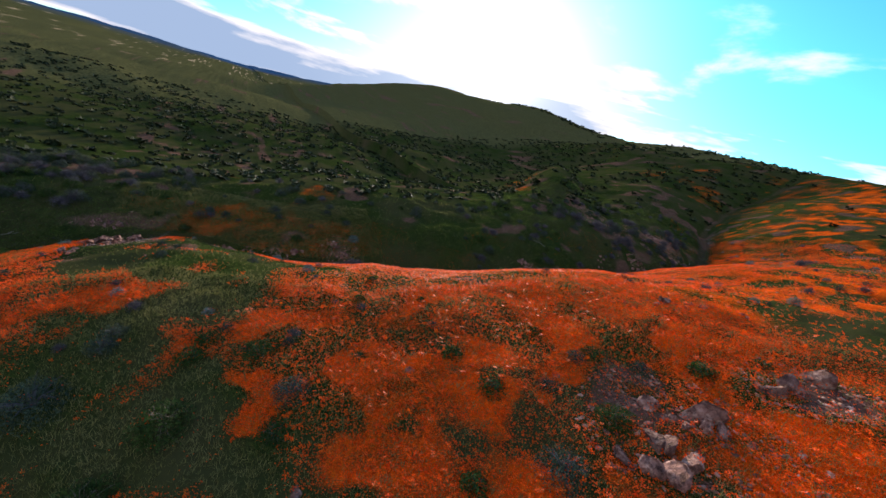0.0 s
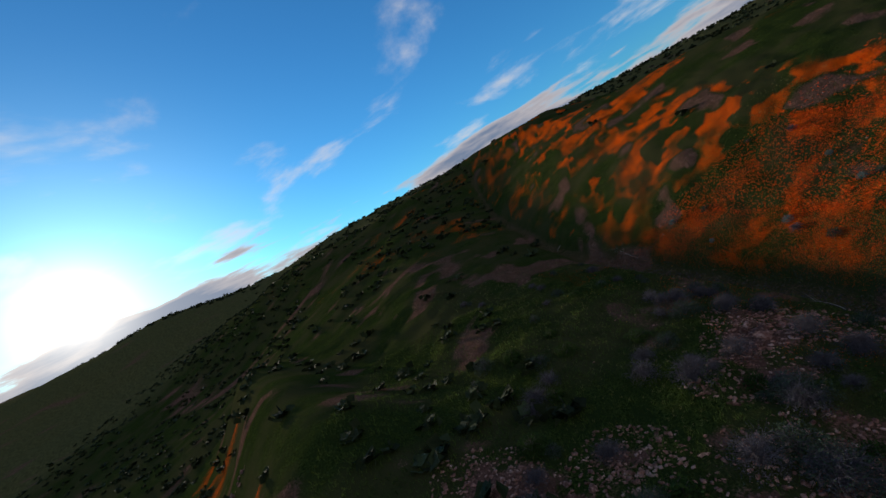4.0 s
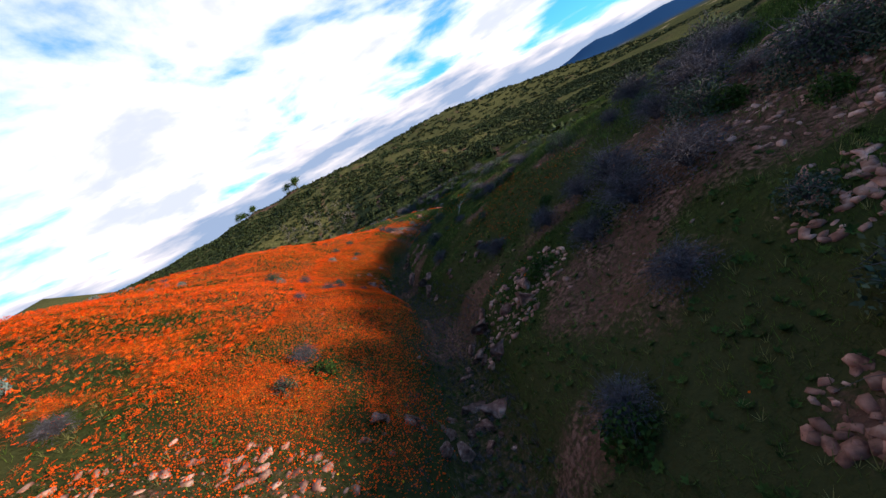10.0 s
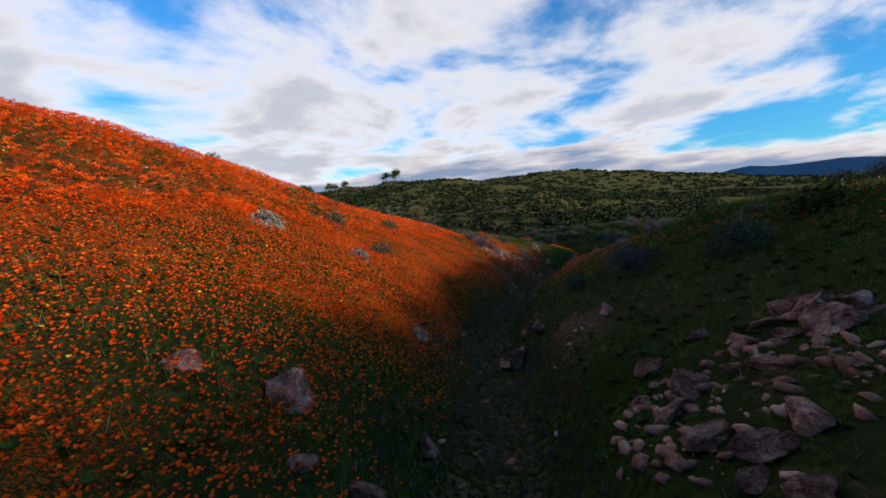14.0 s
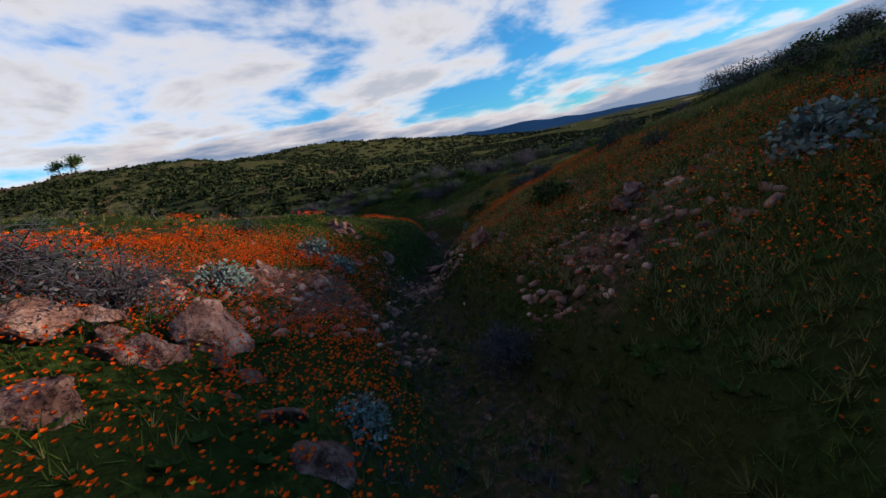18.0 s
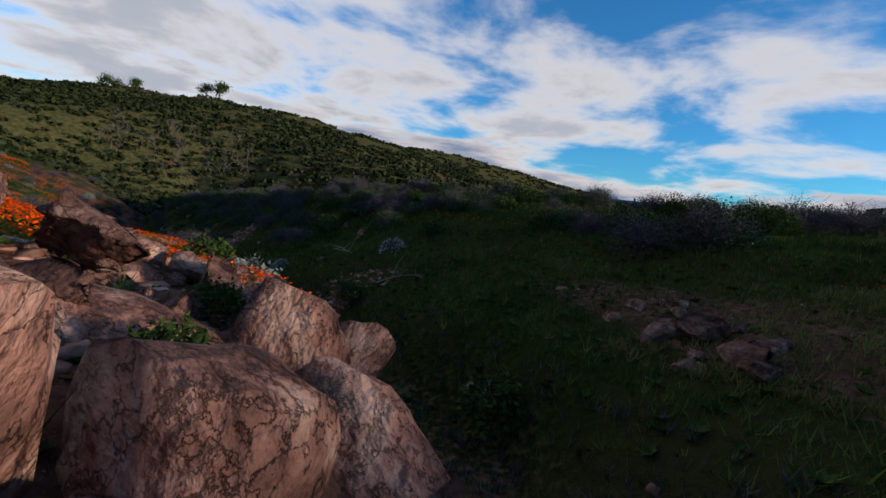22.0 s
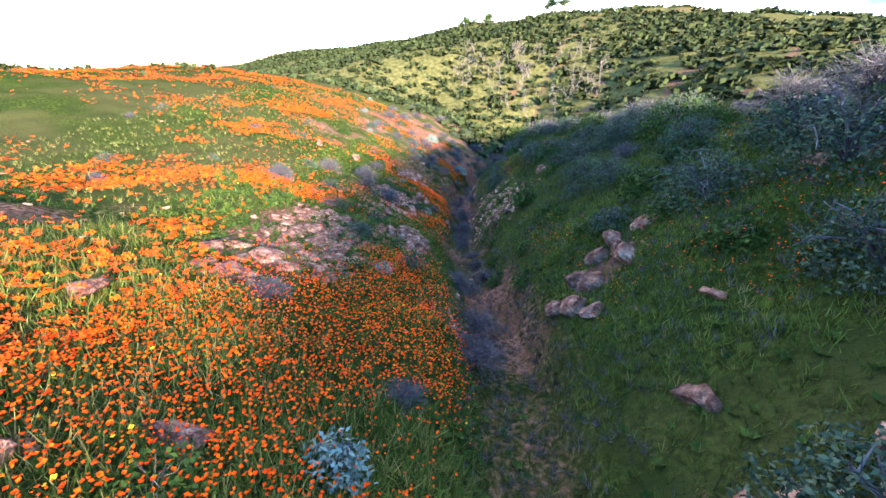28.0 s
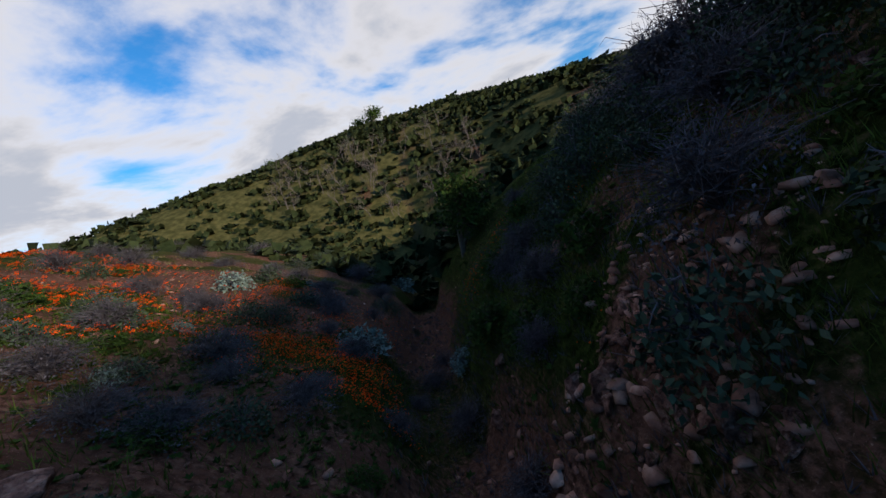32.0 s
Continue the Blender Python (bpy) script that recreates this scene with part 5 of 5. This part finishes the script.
rng = np.random.default_rng(77)
STONE_V, STONE_F = rock_shape(900, 0.6, 1, 12)
x, y = spread(26000, rng, -24, 16, -12, 158)
keep = stony(x, y) * 0.8 + 0.012 > rng.random(len(x))
x, y = x[keep], y[keep]
s = 0.05 + 0.26 * rng.random(len(x))**3
for cx, cy, cr in SCREE:
    n = int(210 * cr)
    a, q = rng.uniform(0, 6.28, n), cr * 1.1 * np.sqrt(rng.random(n))
    x, y, s = np.r_[x, cx + q * np.cos(a)], np.r_[y, cy + 0.8 * q * np.sin(a)], np.r_[s, 0.07 + 0.30 * rng.random(n)**2.4]
piles = many(STONE_V, STONE_F, np.stack([x, y, ground_z(x, y) - 0.02], -1), np.stack([s * 1.2, s, s * 0.8], -1), rng, 0.3)
stuff("scattered_stones", piles, MAT_STONE, "loose pinkish stones scattered over the slopes", "stones")

# poppies: four-petalled cups close by, small clumps further off
CUP_V = np.array([[0, 0, 0], [0.95, 0, 0.75], [0, 0.95, 0.85], [-0.95, 0, 0.75], [0, -0.95, 0.85]])
TRI_V = np.array([[0, 0, 0.1], [1.0, 0.1, 0.75], [-0.45, 0.9, 0.85], [-0.55, -0.85, 0.75]])
TRI_F = np.array([[0, 1, 2], [0, 2, 3], [0, 3, 1]])
CUP_F = np.array([[0, 1, 2], [0, 2, 3], [0, 3, 4], [0, 4, 1]])
ONE_V = np.array([[-0.9, -0.5, 0.0], [0.9, -0.5, 0.2], [0, 1.0, 0.5]])
CLUMP_V = np.concatenate([ONE_V * k + np.array([dx, dy, dz]) for dx, dy, dz, k in ((0, -0.2, 0.2, 1), (1.3, 0.7, 0.4, 0.8), (-1.2, 0.9, 0.0, 0.9), (0.2, -1.9, 0.3, 0.8), (-1.6, -1.1, 0.5, 0.7), (1.7, -0.9, 0.1, 0.8))])
CLUMP_F = np.arange(18).reshape(6, 3)


def flowers(n, u_lo, u_hi, v, f, size, lift, seed, y_lo=-10, y_hi=156):
    r = np.random.default_rng(seed)
    x, y = spread(n, r, u_lo, u_hi, y_lo, y_hi)
    k = bloom(x, y) > r.random(n) * 0.9 + 0.08
    x, y = x[k], y[k]
    s = size * r.uniform(0.7, 1.35, len(x))
    z = ground_z(x, y) + lift * r.uniform(0.5, 1.4, len(x))
    return many(v, f, np.stack([x, y, z], -1), s[:, None], r, 0.35)


stuff("poppies_near", flowers(400000, -6, -0.5, CUP_V, CUP_F, 0.0170, 0.17, 1), MAT_PETAL, "orange poppies in full bloom over the slope", "poppies")
stuff("poppies_shade", flowers(150000, 0.8, 9, CUP_V, CUP_F, 0.0155, 0.17, 5), MAT_PETAL, "scattered orange poppies on the shaded bank", "poppies")
stuff("poppies_slope", flowers(170000, -17, -5.5, CLUMP_V, CLUMP_F, 0.025, 0.17, 2), MAT_PETAL, "dense orange poppies over the sunlit slope", "poppies")
stuff("poppies_hill", flowers(95000, -52, -16, CLUMP_V, CLUMP_F, 0.038, 0.18, 3), MAT_PETAL, "carpet of orange poppies on the upper hillside", "poppies")
stuff("poppies_back", flowers(170000, -36, -15.5, TRI_V, TRI_F, 0.030, 0.16, 6, 54, 94), MAT_PETAL, "orange poppies on the back of the hill", "poppies")
stuff("goldfields", flowers(12000, -14, 12, CUP_V, CUP_F, 0.022, 0.13, 4), MAT_YELLOW, "small yellow wildflowers between the poppies", "wildflowers")

# grass and herbs: tufts of bent blades, small leafy rosettes
blades = []
for k in range(6):
    a, lean, h = k * 1.05, 0.35 + 0.12 * (k % 3), 0.8 + 0.1 * (k % 4)
    c, s_ = math.cos(a), math.sin(a)
    blades.append(np.array([[c * 0.05 - s_ * 0.04, s_ * 0.05 + c * 0.04, 0], [c * 0.05 + s_ * 0.04, s_ * 0.05 - c * 0.04, 0], [c * (0.1 + lean), s_ * (0.1 + lean), h]]))
TUFT_V = np.concatenate(blades)
TUFT_F = np.arange(18).reshape(6, 3)
ROSETTE_V = np.concatenate([LEAF_V @ np.array([[math.cos(a), math.sin(a), 0], [-math.sin(a) * 0.8, math.cos(a) * 0.8, 0.55], [0, 0, 1]]) for a in np.arange(7) * 0.9])
ROSETTE_F = np.arange(28).reshape(7, 4)


THIN_V, THIN_F = TUFT_V[[0, 1, 2, 6, 7, 8, 12, 13, 14]] * np.array([1.15, 1.15, 1.0]), TUFT_F[:3]


def herbs(n, u_lo, u_hi, v, f, size, seed, tall=1.0, y_lo=-14, y_hi=160, bare=0.9):
    r = np.random.default_rng(seed)
    x, y = spread(n, r, u_lo, u_hi, y_lo, y_hi)
    k = (1 - bare * stony(x, y)) * (0.35 + 0.9 * fbm(x * 0.4, y * 0.4, 2, 95)) > r.random(n) * 0.8
    x, y = x[k], y[k]
    s = size * r.uniform(0.6, 1.4, len(x))
    return many(v, f, np.stack([x, y, ground_z(x, y) - 0.01], -1), np.stack([s, s, s * tall], -1), r, 0.25)


stuff("grass_near", herbs(260000, -4, 11, THIN_V, THIN_F, 0.105, 11), MAT_GRASS, "fresh green grass tufts over the banks", "grass")
stuff("grass_slope", herbs(70000, -22, 22, THIN_V, THIN_F, 0.16, 12), MAT_GRASS, "green grass tufts on the slopes", "grass")
stuff("hill_grass", herbs(60000, -38, -15, THIN_V, THIN_F, 0.20, 18, y_lo=54, y_hi=94), MAT_STRAW, "yellow-green grass between the poppies behind the hill", "grass")
stuff("spur_grass", herbs(26000, 9, 34, THIN_V, THIN_F, 0.24, 19, y_lo=-6, y_hi=44), MAT_GRASS, "rough grass over the spur", "grass")
stuff("mound_grass", herbs(26000, 2.0, 13, TUFT_V, TUFT_F, 0.15, 20, y_lo=64, y_hi=90), MAT_STRAW, "yellow-green grass over the poppy mound", "grass")
stuff("poppy_grass", herbs(60000, -9, -0.8, THIN_V, THIN_F, 0.17, 21, y_lo=91, y_hi=114), MAT_GRASS, "long green grass standing between the poppies", "grass")
stuff("poppy_straw", herbs(30000, -9, -0.8, THIN_V, THIN_F, 0.17, 22, y_lo=91, y_hi=114), MAT_STRAW, "olive-yellow grass standing between the poppies", "grass")
stuff("drying_grass", herbs(36000, -24, 20, TUFT_V, TUFT_F, 0.15, 13), MAT_STRAW, "yellowing grass tufts between the flowers", "grass")
stuff("leafy_herbs", herbs(22000, -7, 8, ROSETTE_V, ROSETTE_F, 0.10, 14), MAT_GREEN, "low leafy green herbs among the poppies", "herbs")
stuff("bank_grass", herbs(80000, 1.0, 11, THIN_V, THIN_F, 0.15, 16, y_lo=64, y_hi=152), MAT_GRASS, "long lush grass on the lower bank", "grass")
stuff("bank_herbs", herbs(30000, -10, -0.8, ROSETTE_V, ROSETTE_F, 0.075, 17, y_lo=82, y_hi=152), MAT_GREEN, "clumps of leafy green herbs between the poppies", "herbs")
stuff("ledge_herbs", herbs(14000, -9, -0.8, ROSETTE_V, ROSETTE_F, 0.085, 23, y_lo=112, y_hi=150, bare=0.35), MAT_GREEN, "leafy green herbs in the cracks of the bedrock", "herbs")
stuff("ledge_grass", herbs(22000, -10, -0.8, THIN_V, THIN_F, 0.15, 24, y_lo=112, y_hi=150, bare=0.35), MAT_GRASS, "green grass between the ledges of the lower bank", "grass")
stuff("cliff_grass", herbs(26000, 0.8, 8, THIN_V, THIN_F, 0.17, 25, y_lo=116, y_hi=154, bare=0.3), MAT_GRASS, "dark rough grass hanging on the shaded bank", "grass")
stuff("cliff_stalks", herbs(9000, 0.8, 8, TUFT_V, TUFT_F, 0.14, 26, y_lo=116, y_hi=154, bare=0.2), MAT_TWIG, "dead grey stalks on the shaded bank", "dead stalks")
stuff("dark_litter", herbs(15000, -1.3, 1.3, TUFT_V, TUFT_F, 0.15, 15, bare=0.0), MAT_TWIG, "dead grey stalks matted along the gully bed", "dead stalks")

# far brush: lumpy clumps over the hills
r = np.random.default_rng(31)
lump_at = dome_points(13, np.random.default_rng(951), 0.8, 0.45)
LUMP_V, LUMP_F = many(LEAF_V * np.array([2.0, 1.0, 1.0]), LEAF_F, lump_at, np.full((13, 1), 0.52), np.random.default_rng(952), 0.8)


def brush(n, x0, x1, y0, y1, lo, hi, seed):
    r = np.random.default_rng(seed)
    x, y = r.uniform(x0, x1, n), r.uniform(y0, y1, n)
    u = gully_u(x, y)
    off = (np.abs(u + 8) > 26) | (y > 160) | (y < -16)
    k = off & (fbm(x * 0.04, y * 0.04, 3, 97) + 0.25 * r.random(n) > 0.47) & (bare_track(x, y) < 0.3)
    k &= ~((u < 0) & (u > -52) & (y < 140) & (r.random(n) > 0.05))
    x, y = x[k], y[k]
    s = r.uniform(lo, hi, len(x))
    return many(LUMP_V, LUMP_F, np.stack([x, y, ground_z(x, y)], -1), np.stack([s, s * 0.9, s * 0.75], -1), r, 0.12)


stuff("far_brush", join(brush(30000, -260, 170, 162, 330, 0.8, 2.5, 41), brush(11000, -160, 190, -190, 160, 0.8, 1.9, 42), brush(6500, -400, 500, 330, 620, 2.0, 4.5, 43), brush(5000, -300, 420, -480, -180, 1.8, 4.0, 44)), MAT_CHAP, "dark chaparral brush dotted over the far hills", "brush")
